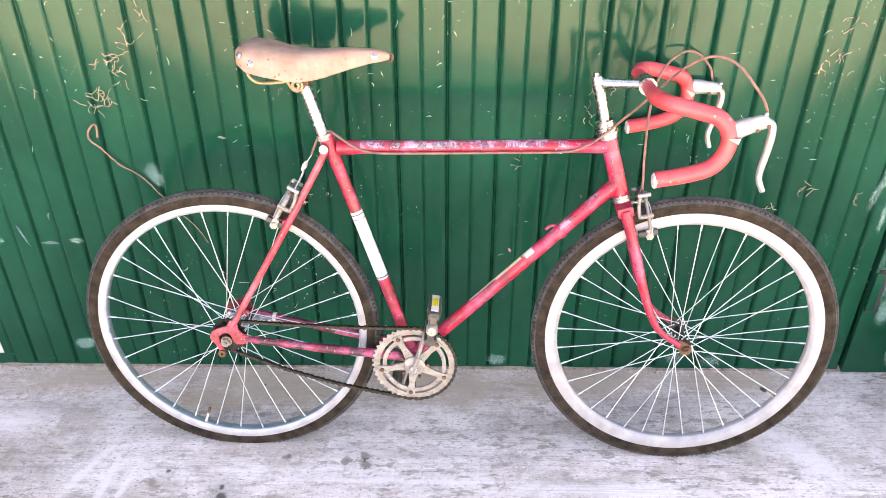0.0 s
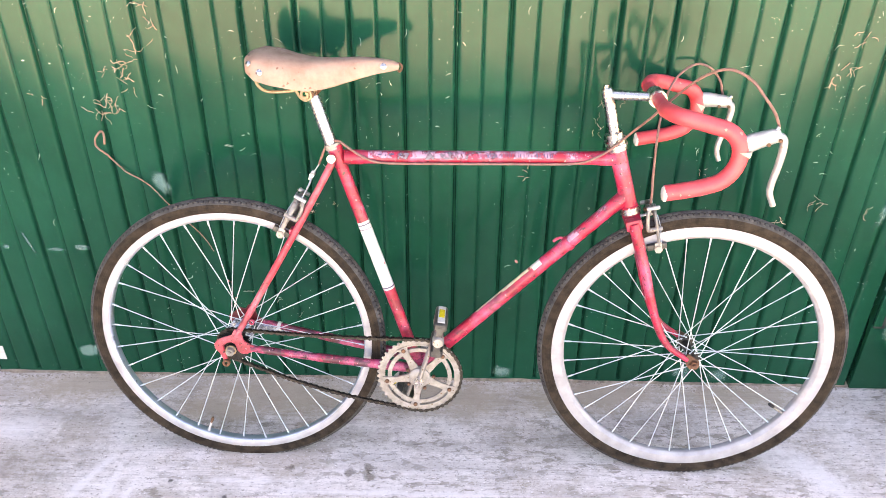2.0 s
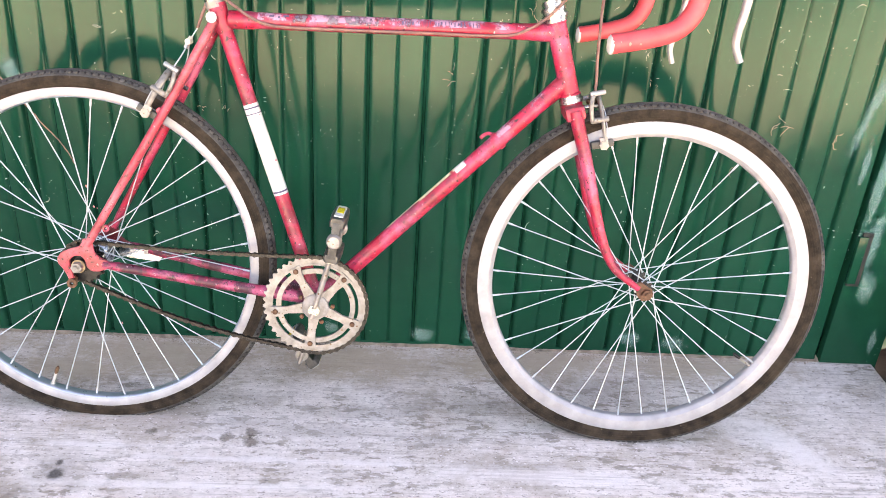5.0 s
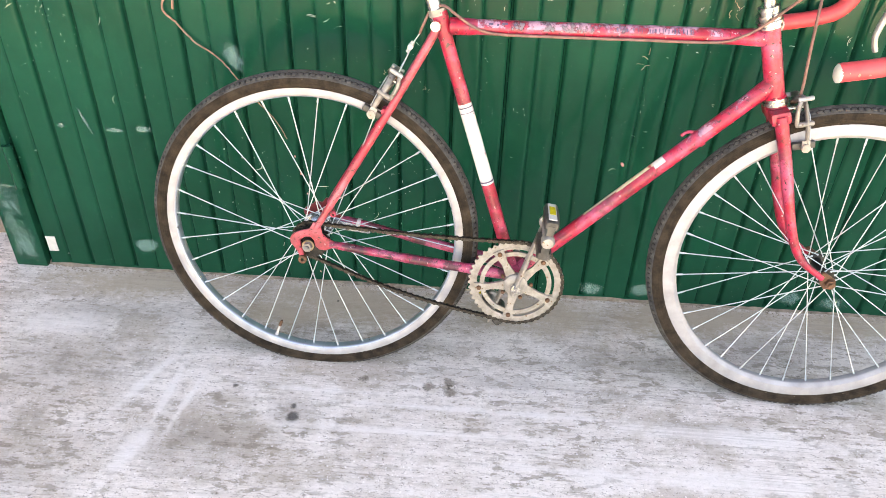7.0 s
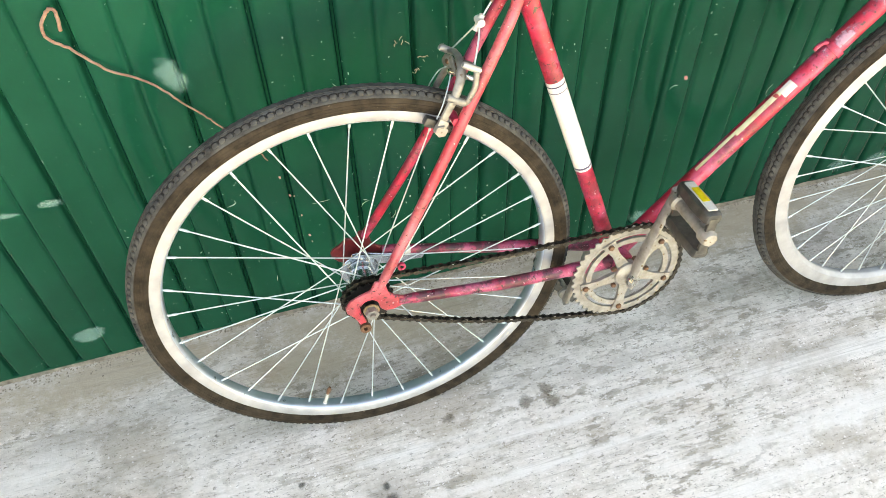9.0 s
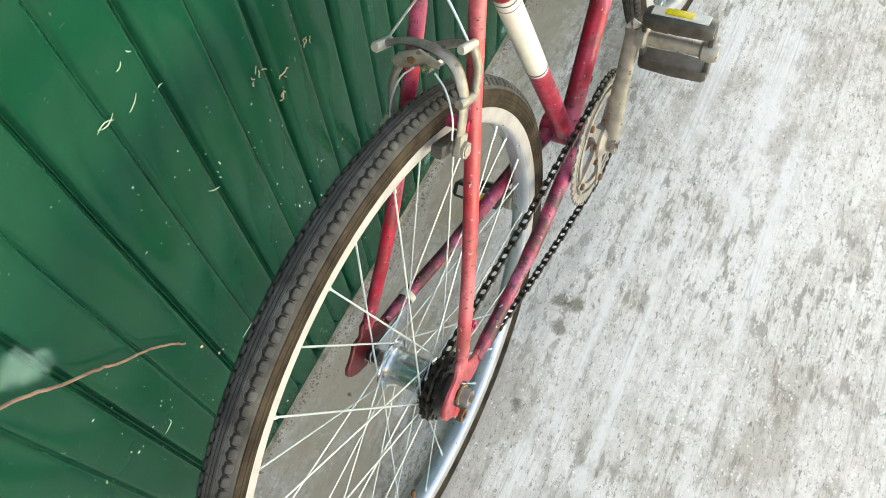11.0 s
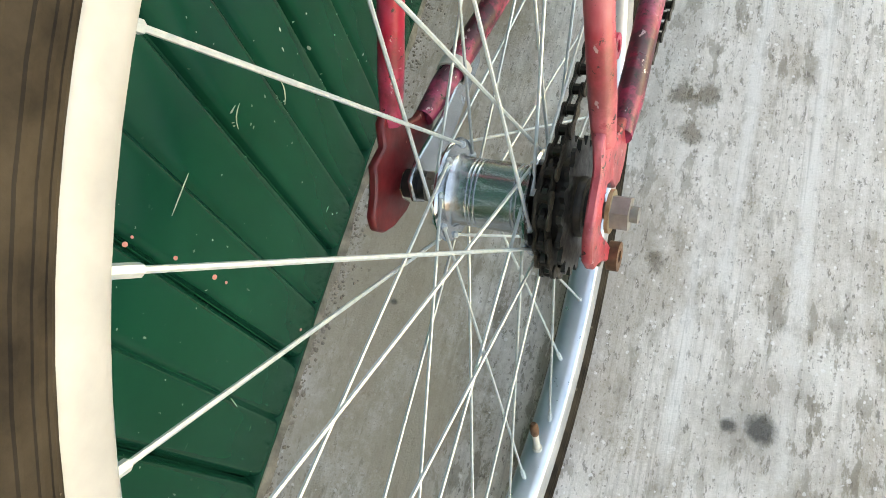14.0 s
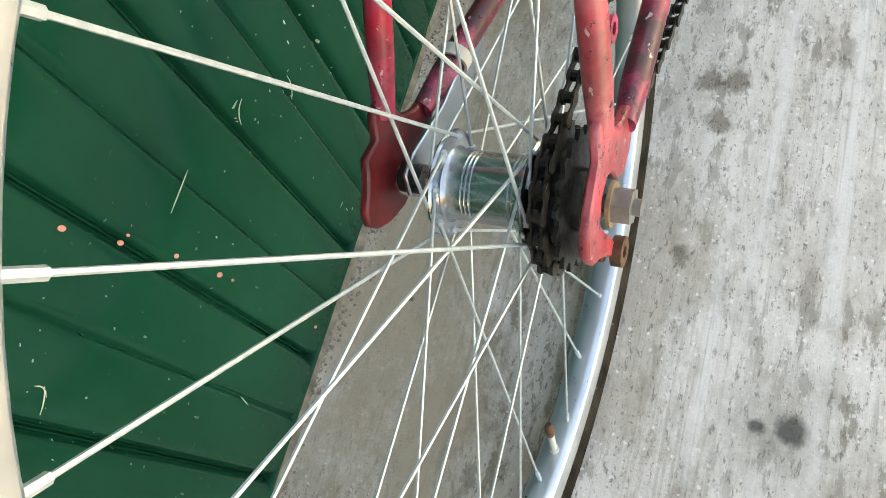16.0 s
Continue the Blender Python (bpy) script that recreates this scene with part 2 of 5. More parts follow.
def stain_material(name, colour, strength, soft=0.35, ragged=0.7):
    """A blot whose edge breaks up; it lies as a thin film on what it stains."""
    m, t, p = material(name)
    co = t.nodes.new("ShaderNodeTexCoord")
    sub = t.nodes.new("ShaderNodeVectorMath")
    sub.operation = "SUBTRACT"
    sub.inputs[1].default_value = (0.5, 0.5, 0.0)
    t.links.new(co.outputs["Generated"], sub.inputs[0])
    flat = t.nodes.new("ShaderNodeVectorMath")
    flat.operation = "MULTIPLY"
    flat.inputs[1].default_value = (2, 2, 0)
    t.links.new(sub.outputs[0], flat.inputs[0])
    ln = t.nodes.new("ShaderNodeVectorMath")
    ln.operation = "LENGTH"
    t.links.new(flat.outputs[0], ln.inputs[0])
    n = noise_node(t, 70.0, 7.0, 0.7, coords="World")
    n2 = noise_node(t, 14.0, 5.0, 0.6, coords="World")
    edge = math_node(t, "MULTIPLY_ADD", n, ragged, math_node(t, "MULTIPLY_ADD", n2, ragged, ln.outputs["Value"]))
    a = ramp(t, math_node(t, "DIVIDE", edge, 2.2), (((0.65 + ragged - soft) / 2.2, grey(strength)), ((0.75 + ragged) / 2.2, grey(0.0))))
    t.links.new(a, p.inputs["Alpha"])
    p.inputs["Base Color"].default_value = (*colour, 1)
    p.inputs["Roughness"].default_value = 0.85
    return m


RED = make_red("red_frame_paint", ((0.27, 0.003, 0.014), (0.43, 0.010, 0.040), (0.53, 0.032, 0.085)), (0.54, 0.115, 0.215), (0.16, 0.016, 0.026))
FADED_RED = make_red("faded_coral_paint", ((0.34, 0.012, 0.022), (0.46, 0.042, 0.064), (0.52, 0.085, 0.110)), (0.52, 0.145, 0.170), (0.22, 0.035, 0.038))
OILY_RED = make_red("oily_purple_red_paint", ((0.20, 0.006, 0.022), (0.36, 0.024, 0.072), (0.45, 0.065, 0.14)), (0.50, 0.13, 0.24), (0.085, 0.012, 0.022), 0.75)
GREEN = make_green()
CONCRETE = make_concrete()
CHROME = simple("worn_chrome", (0.38, 0.36, 0.33), (0.54, 0.52, 0.49), (0.18, 0.36), 1.0, 60.0, fleck=(0.25, 0.15, 0.08), fleck_scale=120.0, fleck_size=0.25, fleck_keep=0.25)
ZINC = simple("zinc_hub", (0.36, 0.40, 0.44), (0.54, 0.58, 0.62), (0.16, 0.28), 1.0, 30.0)
ALLOY = simple("dull_alloy", (0.21, 0.180, 0.155), (0.37, 0.340, 0.308), (0.38, 0.6), 0.35, 70.0, fleck=(0.16, 0.10, 0.055), fleck_scale=150.0, fleck_size=0.3, fleck_keep=0.25)
PALE_ALLOY = simple("pale_lever_alloy", (0.32, 0.305, 0.285), (0.45, 0.435, 0.41), (0.32, 0.5), 0.45, 50.0, fleck=(0.36, 0.28, 0.20), fleck_scale=120.0, fleck_size=0.28, fleck_keep=0.2)
RIM_SIDE = simple("cream_rim_wall", (0.29, 0.278, 0.282), (0.41, 0.395, 0.402), (0.35, 0.55), 0.15, 30.0)
RIM_BED = simple("silver_rim_bed", (0.42, 0.48, 0.55), (0.56, 0.61, 0.68), (0.26, 0.40), 0.75, 30.0)
SPOKE = simple("galvanised_spoke", (0.40, 0.44, 0.46), (0.56, 0.60, 0.62), (0.3, 0.45), 0.4, 200.0)
TYRE = simple("aged_tyre_rubber", (0.030, 0.029, 0.029), (0.092, 0.088, 0.083), (0.75, 0.95), 0.0, 42.0, 0.4, 500.0, spec=0.15, fleck=(0.045, 0.038, 0.032), fleck_scale=150.0, fleck_size=0.35, fleck_keep=0.25)
SIDEWALL = simple("brown_tyre_wall", (0.014, 0.0102, 0.0082), (0.056, 0.041, 0.029), (0.75, 0.95), 0.0, 44.0, 0.4, 300.0, spec=0.10, fleck=(0.120, 0.098, 0.072), fleck_scale=170.0, fleck_size=0.25, fleck_keep=0.10)
TAPE = simple("coral_bar_tape", (0.50, 0.040, 0.050), (0.63, 0.085, 0.092), (0.38, 0.55), 0.0, 18.0, 0.2, 160.0, fleck=(0.50, 0.20, 0.16), fleck_scale=70.0, fleck_size=0.25, fleck_keep=0.2)
LEATHER = simple("worn_tan_leather", (0.255, 0.142, 0.102), (0.40, 0.252, 0.190), (0.45, 0.7), 0.0, 28.0, 0.4, 260.0, 0.0008, fleck=(0.18, 0.09, 0.06), fleck_scale=110.0, fleck_size=0.3, fleck_keep=0.3)
RUST = simple("rusty_steel", (0.075, 0.034, 0.020), (0.20, 0.100, 0.058), (0.5, 0.8), 0.5, 120.0, 0.4, 400.0)
BRASS = simple("yellowed_spring_wire", (0.20, 0.125, 0.060), (0.42, 0.310, 0.190), (0.35, 0.55), 0.4, 90.0)
CALIPER = simple("dull_caliper_alloy", (0.15, 0.136, 0.122), (0.29, 0.268, 0.246), (0.32, 0.55), 0.4, 80.0, fleck=(0.14, 0.10, 0.075), fleck_scale=130.0, fleck_size=0.35, fleck_keep=0.3)
BLACK = simple("greasy_black_steel", (0.010, 0.010, 0.010), (0.035, 0.033, 0.030), (0.28, 0.5), 0.6, 120.0)
CHAIN = simple("oily_chain_steel", (0.006, 0.005, 0.004), (0.030, 0.024, 0.018), (0.3, 0.55), 0.6, 200.0)
CHAIN_RUST = simple("rusty_chain_plate", (0.012, 0.010, 0.008), (0.060, 0.048, 0.037), (0.35, 0.6), 0.5, 260.0)
CABLE = simple("brown_cable_sleeve", (0.13, 0.055, 0.045), (0.25, 0.125, 0.10), (0.35, 0.6), 0.0, 60.0)
WHITE_DECAL = simple("white_decal", (0.50, 0.485, 0.46), (0.62, 0.61, 0.585), (0.4, 0.55), 0.0, 50.0, fleck=(0.42, 0.10, 0.10), fleck_scale=70.0, fleck_size=0.28, fleck_keep=0.2)
DARK_DECAL = simple("dark_lettering", (0.03, 0.025, 0.06), (0.10, 0.07, 0.13), (0.4, 0.6), 0.0, 150.0)
# Dark red of the far dropout, with the shade there mixed into the colour.
SHADED_MAROON = simple("shaded_maroon_paint", (0.070, 0.006, 0.008), (0.20, 0.014, 0.018), (0.30, 0.5), 0.0, 60.0, fleck=(0.30, 0.12, 0.10), fleck_scale=140.0, fleck_size=0.3, fleck_keep=0.2)
YELLOW = simple("yellow_reflector", (0.50, 0.36, 0.01), (0.68, 0.52, 0.03), (0.15, 0.3), 0.0, 200.0)
PEDAL_GREY = simple("grey_pedal_rubber", (0.022, 0.020, 0.018), (0.075, 0.068, 0.060), (0.28, 0.5), 0.0, 80.0)
PALE = simple("pale_plastic", (0.46, 0.43, 0.385), (0.58, 0.555, 0.515), (0.4, 0.6), 0.0, 60.0)
VINE = simple("dry_vine", (0.15, 0.07, 0.05), (0.31, 0.18, 0.135), (0.6, 0.85), 0.0, 60.0)
SOIL = simple("dusty_ground", (0.58, 0.575, 0.43), (0.72, 0.71, 0.55), (0.85, 0.95), 0.0, 1.2, 0.4, 30.0, 0.01)
DARK_SOIL = simple("damp_soil", (0.012, 0.010, 0.008), (0.045, 0.034, 0.025), (0.85, 0.95), 0.0, 12.0, 0.6, 60.0, 0.01)
RENDER_WALL = simple("brown_render", (0.15, 0.10, 0.075), (0.27, 0.20, 0.155), (0.85, 0.95), 0.0, 5.0, 0.5, 40.0, 0.01)
LEAF = simple("green_leaf", (0.020, 0.075, 0.010), (0.060, 0.155, 0.024), (0.32, 0.5), 0.0, 8.0, 0.2, 60.0)
CREAM_DECAL = simple("cream_decal", (0.52, 0.44, 0.24), (0.64, 0.58, 0.40), (0.4, 0.55), 0.0, 60.0, fleck=(0.40, 0.05, 0.05), fleck_scale=80.0, fleck_size=0.3, fleck_keep=0.25)
# Lilac on the tubes' upper sides: the sky's sheen put into colour.
LILAC_SHEEN = patchy_film("painted_lilac_sheen", (0.52, 0.27, 0.36), 0.51, 26.0)
GREY_WEAR = patchy_film("bare_grey_wear", (0.19, 0.150, 0.175), 0.55, 34.0)
SHADED_GROOVE = simple("shaded_tread_groove", (0.012, 0.0108, 0.0105), (0.030, 0.027, 0.025), (0.8, 0.95), 0.0, 60.0, spec=0.15)
CRUMB = simple("dry_soil_crumb", (0.17, 0.13, 0.095), (0.40, 0.33, 0.27), (0.85, 0.95), 0.0, 30.0)
GATE_SOIL = simple("packed_brown_soil", (0.090, 0.072, 0.055), (0.30, 0.245, 0.190), (0.85, 0.95), 0.0, 60.0, 0.6, 200.0, 0.003)
STEM = simple("grey_stem", (0.10, 0.08, 0.06), (0.20, 0.17, 0.13), (0.7, 0.9), 0.0, 30.0)
CHIP = simple("pale_chipped_paint", (0.34, 0.40, 0.30), (0.56, 0.58, 0.46), (0.6, 0.8), 0.0, 90.0)
GAP = simple("dark_gap", (0.006, 0.008, 0.007), (0.014, 0.018, 0.016), (0.7, 0.9), 0.0, 20.0)
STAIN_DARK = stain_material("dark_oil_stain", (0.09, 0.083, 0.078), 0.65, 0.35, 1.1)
STAIN_BROWN = stain_material("brown_oil_stain", (0.20, 0.150, 0.105), 0.5, 0.3, 1.4)
SCUFF_FILM = stain_material("pale_blue_green_scuff", (0.20, 0.38, 0.33), 0.42, 0.3, 1.3)
PINK = simple("pink_paint_drip", (0.55, 0.18, 0.15), (0.68, 0.28, 0.24), (0.4, 0.6), 0.0, 80.0)
ROOT = simple("dry_rootlet", (0.30, 0.18, 0.12), (0.52, 0.38, 0.28), (0.7, 0.9), 0.0, 90.0)


# ---------------------------------------------------------------- mesh tools
def link_mesh(name, bm, mats, smooth=True):
    me = bpy.data.meshes.new(name)
    bm.normal_update()
    bm.to_mesh(me)
    bm.free()
    for m in (mats if isinstance(mats, (list, tuple)) else [mats]):
        me.materials.append(m)
    if smooth:
        me.shade_smooth()
        me.set_sharp_from_angle(angle=radians(38))
    return me


def part(name, bm, mats, parent, label="", m=None, smooth=True):
    ob = new(name, bm if isinstance(bm, bpy.types.Mesh) else link_mesh(name, bm, mats, smooth))
    ob.parent = parent
    if m is not None:
        ob.matrix_basis = m
    if label:
        tagged(ob, label)
    return ob


def thing(name, label, category, m=None, group="", kind=""):
    ob = new(name)
    ob.empty_display_size = 0.05
    if m is not None:
        ob.matrix_world = m
    return tagged(ob, label, category, group, kind)


def frames_along(pts, closed=False):
    n = len(pts)
    tang = []
    for i in range(n):
        a = pts[(i - 1) % n] if closed or i > 0 else pts[0]
        b = pts[(i + 1) % n] if closed or i < n - 1 else pts[-1]
        tang.append((b - a).normalized())
    ref = Vector((0, 0, 1)) if abs(tang[0].z) < 0.9 else Vector((0, 1, 0))
    out = []
    for tg in tang:
        side = tg.cross(ref)
        if side.length < 1e-4:
            side = tg.orthogonal()
        side.normalize()
        ref = side.cross(tg).normalized()
        out.append((side, ref.copy()))
    return out


def tube(bm, pts, radius, seg=12, flat=1.0, closed=False, caps=True, mat=0):
    """A round bar along points; radius a number or one per point; flat squeezes it along its side."""
    pts = [Vector(p) for p in pts]
    fr = frames_along(pts, closed)
    rings = []
    for i, p in enumerate(pts):
        r = radius[i] if isinstance(radius, (list, tuple)) else radius
        s, u = fr[i]
        rings.append([bm.verts.new(p + s * (r * flat * math.cos(a)) + u * (r * math.sin(a))) for a in (2 * math.pi * k / seg for k in range(seg))])
    pairs = list(zip(rings, rings[1:])) + ([(rings[-1], rings[0])] if closed else [])
    for a, b in pairs:
        for k in range(seg):
            f = bm.faces.new((a[k], a[(k + 1) % seg], b[(k + 1) % seg], b[k]))
            f.material_index = mat
    if caps and not closed:
        bm.faces.new(rings[0][::-1]).material_index = mat
        bm.faces.new(rings[-1]).material_index = mat
    return bm


def lathe(bm, profile, seg=48, axis="y", closed_profile=False, mats=None, at=(0, 0, 0)):
    """Turns (radius, along) points round an axis."""
    rings = []
    at = Vector(at)
    for k in range(seg):
        a = 2 * math.pi * k / seg
        c, s = math.cos(a), math.sin(a)
        ring = []
        for r, h in profile:
            v = {"y": (r * c, h, r * s), "z": (r * c, r * s, h), "x": (h, r * c, r * s)}[axis]
            ring.append(bm.verts.new(Vector(v) + at))
        rings.append(ring)
    n = len(profile)
    for k in range(seg):
        a, b = rings[k], rings[(k + 1) % seg]
        for i in range(n if closed_profile else n - 1):
            j = (i + 1) % n
            f = bm.faces.new((a[i], a[j], b[j], b[i]))
            if mats:
                f.material_index = mats[i]
    if not closed_profile:
        for i, flip in ((0, False), (n - 1, True)):
            if profile[i][0] > 1e-5:
                loop = [r[i] for r in rings]
                bm.faces.new(loop if flip else loop[::-1])
    bmesh.ops.recalc_face_normals(bm, faces=bm.faces[:])
    return bm


def block(bm, size, m=None, bevel=0.0, mat=0):
    res = bmesh.ops.create_cube(bm, size=1.0, matrix=(m or Matrix()) @ Matrix.Diagonal((*size, 1)))
    vs = res["verts"]
    fs = list({f for v in vs for f in v.link_faces})
    for f in fs:
        f.material_index = mat
    if bevel:
        es = list({e for v in vs for e in v.link_edges})
        bmesh.ops.bevel(bm, geom=es, offset=bevel, segments=2, affect="EDGES", profile=0.6)
    return bm


def plate(bm, outline, thick, to=None, mat=0):
    """Extrudes an outline of (x, z) points to a plate centred on y = 0; to: a matrix."""
    to = to or Matrix()
    a = [bm.verts.new(to @ Vector((x, -thick / 2, z))) for x, z in outline]
    b = [bm.verts.new(to @ Vector((x, thick / 2, z))) for x, z in outline]
    n = len(outline)
    fs = [bm.faces.new(a), bm.faces.new(b[::-1])]
    for i in range(n):
        fs.append(bm.faces.new((a[i], b[i], b[(i + 1) % n], a[(i + 1) % n])))
    for f in fs:
        f.material_index = mat
    bmesh.ops.recalc_face_normals(bm, faces=fs)
    return bm


def smooth_path(pts, n=6):
    """Catmull-Rom through the points."""
    p = [Vector(q) for q in pts]
    p = [2 * p[0] - p[1]] + p + [2 * p[-1] - p[-2]]
    out = []
    for i in range(1, len(p) - 2):
        for k in range(n):
            t = k / n
            a, b, c, d = p[i - 1], p[i], p[i + 1], p[i + 2]
            out.append(0.5 * (2 * b + (c - a) * t + (2 * a - 5 * b + 4 * c - d) * t * t + (3 * b - a - 3 * c + d) * t ** 3))
    out.append(p[-2])
    return out


def hexagon(bm, r, h, at, axis="y", mat=0):
    pr = [(r, -h / 2), (r, h / 2)]
    start = len(bm.faces)
    lathe(bm, pr, 6, axis, at=at)
    bm.faces.ensure_lookup_table()
    for f in bm.faces[start:]:
        f.material_index = mat
    return bm


# ---------------------------------------------------------------- the setting
WALL_Y, WALL_K, TOP = 1.700, 0.085, 2.60
GROOVE, GX0 = 0.0558, -0.0138
SEAM_L, SEAM_R = -0.739, 1.547
LEANBACK = Matrix.Translation((0, WALL_Y, 0)) @ Matrix(((1, 0, 0, 0), (0, 1, WALL_K, 0), (0, 0, 1, 0), (0, 0, 0, 1)))


def on_wall(x, z, out=0.0):
    return Vector((x, WALL_Y + WALL_K * z - out, z))


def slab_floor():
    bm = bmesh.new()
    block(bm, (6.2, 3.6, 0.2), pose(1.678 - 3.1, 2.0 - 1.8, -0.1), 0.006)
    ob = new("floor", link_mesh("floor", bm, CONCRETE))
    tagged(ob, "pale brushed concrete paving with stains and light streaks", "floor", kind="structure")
    return ob


def ground_sheet():
    bm = bmesh.new()
    bmesh.ops.create_grid(bm, x_segments=40, y_segments=40, size=300)
    for v in bm.verts:
        v.co.z = -0.06
    ob = new("ground", link_mesh("ground", bm, SOIL))
    tagged(ob, "dry sunlit dusty yard around the paving", "ground", kind="structure")
    bm = bmesh.new()
    bmesh.ops.create_grid(bm, x_segments=30, y_segments=30, size=1.0, matrix=pose(2.68, 1.9, -0.03))
    for v in bm.verts:
        v.co.z += 0.03 * noise.noise(v.co * 5)
    ob = new("flower_bed", link_mesh("flower_bed", bm, DARK_SOIL))
    tagged(ob, "dark damp soil of a planted bed beside the paving", "soil", kind="structure")


def leaning_box(name, x0, x1, z0, z1, front, back, mat, label, category, kind="structure"):
    """A box that leans back with the gate; front and back are depths behind its face plane."""
    bm = bmesh.new()
    block(bm, (x1 - x0, back - front, z1 - z0), LEANBACK @ pose((x0 + x1) / 2, (front + back) / 2, (z0 + z1) / 2), 0.002)
    ob = new(name, link_mesh(name, bm, mat))
    return tagged(ob, label, category, kind=kind)


def slat_mesh(width, height, deep_left, deep_right):
    """One flat strip of the ribbed sheet; each long edge dips into a deep channel or a shallow crease."""
    bm = bmesh.new()
    h = width / 2
    deep = [(0.0, 0.0100), (0.0010, 0.0094), (0.0026, 0.0050), (0.0048, 0.0018), (0.0078, 0.0005), (0.0120, 0.0)]
    crease = [(0.0, 0.0044), (0.0009, 0.0039), (0.0023, 0.0020), (0.0045, 0.0007), (0.0075, 0.0002), (0.0110, 0.0)]
    left = [(-h + x, y) for x, y in (deep if deep_left else crease)]
    right = [(h - x, y) for x, y in (deep if deep_right else crease)[::-1]]
    sec = left + [(-h * 0.3, -0.0004), (h * 0.3, -0.0004)] + right
    lo = [bm.verts.new((x, y, 0)) for x, y in sec]
    hi = [bm.verts.new((x, y + WALL_K * height, height)) for x, y in sec]
    for i in range(len(sec) - 1):
        bm.faces.new((lo[i], lo[i + 1], hi[i + 1], hi[i]))
    bm.faces.new(lo[::-1])
    bm.faces.new(hi)
    bmesh.ops.recalc_face_normals(bm, faces=bm.faces[:])
    return link_mesh("slat", bm, GREEN)


def gate():
    leaf = leaning_box("door_1", SEAM_L + 0.004, SEAM_R - 0.004, 0.005, TOP, 0.0150, 0.045, GREEN, "closed green ribbed metal gate leaf, scratched and speckled", "gate")
    k0, k1 = math.ceil((SEAM_L - GX0) / GROOVE), math.floor((SEAM_R - GX0) / GROOVE)
    edges = [SEAM_L + 0.004] + [GX0 + k * GROOVE for k in range(k0, k1 + 1)] + [SEAM_R - 0.004]
    ks = [None] + list(range(k0, k1 + 1)) + [None]
    shared = {}
    for i in range(len(edges) - 1):
        def half(k):
            return 0.0 if k is None else (0.0006 if k % 2 else 0.0)
        a, b = edges[i] + half(ks[i]), edges[i + 1] - half(ks[i + 1])
        if b - a < 0.01:
            continue
        key = (round(b - a, 4), ks[i] is not None and ks[i] % 2 == 1, ks[i + 1] is not None and ks[i + 1] % 2 == 1)
        if key not in shared:
            shared[key] = slat_mesh(b - a, TOP - 0.007, key[1], key[2])
        ob = new("slat", shared[key])
        ob.parent = leaf
        ob.matrix_basis = Matrix.Translation(on_wall((a + b) / 2, 0.006))
    return leaf


floor = slab_floor()
ground_sheet()
gate_leaf = gate()
bm = bmesh.new()
block(bm, (SEAM_R - SEAM_L - 0.012, 0.016, 0.006), LEANBACK @ pose((SEAM_L + SEAM_R) / 2, 0.0075, 0.0065), 0.0012)
for v in bm.verts:
    v.co.z += 0.0012 * noise.noise(v.co * 8)
part("foot_hem", bm, GREEN, gate_leaf, "folded green hem along the gate foot")
leaning_box("trim_1", -0.818, SEAM_L, 0.0, TOP, -0.012, 0.05, GREEN, "green painted metal gate post, scuffed at its foot", "gate post")
leaning_box("trim_2", SEAM_R + 0.004, 1.688, -0.012, TOP, -0.006, 0.05, GREEN, "narrow green painted metal side panel with a hinge", "side panel")
# Near-black box; its colour stands in for the shade behind the gate.
leaning_box("backing", SEAM_L - 0.05, SEAM_R + 0.1, 0.0, TOP, 0.052, 0.09, GAP, "dark space behind the metal gate", "backing")
for nm, x0, x1, y in (("wall_west", -9.0, -0.80, 1.806), ("wall_east", 1.70, 9.0, 2.35)):
    bm = bmesh.new()
    block(bm, (x1 - x0, 0.2, TOP + 0.3), pose((x0 + x1) / 2, y + 0.1, TOP / 2 - 0.15), 0.01)
    tagged(new(nm, link_mesh(nm, bm, RENDER_WALL)), "rough brown rendered wall", "wall", kind="structure")

# Added wall out of view; it cuts the sky light from the left.
bm = bmesh.new()
block(bm, (0.2, 4.6, TOP), pose(-5.5, -0.5, TOP / 2 - 0.06), 0.01)
tagged(new("sky_block_wall", link_mesh("sky_block_wall", bm, RENDER_WALL)), "unseen brown wall added to dim the sky light from the left", "wall", kind="structure")

# ---------------------------------------------------------------- bicycle
LEAN, YAW, FOOT_Y = 12.5, -1.15, 1.441
BIKE = Matrix.Translation((0, FOOT_Y, 0)) @ Matrix.Rotation(radians(YAW), 4, "Z") @ Matrix.Rotation(radians(-LEAN), 4, "X")
bike = thing("bicycle", "old red road bicycle with tan leather saddle leaning on gate", "bicycle", BIKE)

R_TYRE = 0.3345
REAR, FRONT = (0.0025, 0.3235), (1.013, 0.328)
BB = (0.418, 0.268)
REAR_V, CHAIN_REAR, CHAIN_FRONT = 0.0090, -0.0285, -0.0460
HEAD_T, HEAD_B = (0.808, 0.784), (0.845, 0.664)
YOKE = (0.193, 0.715)
_ax = Vector((HEAD_T[0] - HEAD_B[0], 0, HEAD_T[1] - HEAD_B[1])).normalized()
_o = Vector((HEAD_B[0], 0, HEAD_B[1]))
STEER = Matrix.Translation(_o) @ Matrix.Rotation(radians(-2.5), 4, _ax) @ Matrix.Translation(-_o)


def P(uw, v=0.0):
    return Vector((uw[0], v, uw[1]))


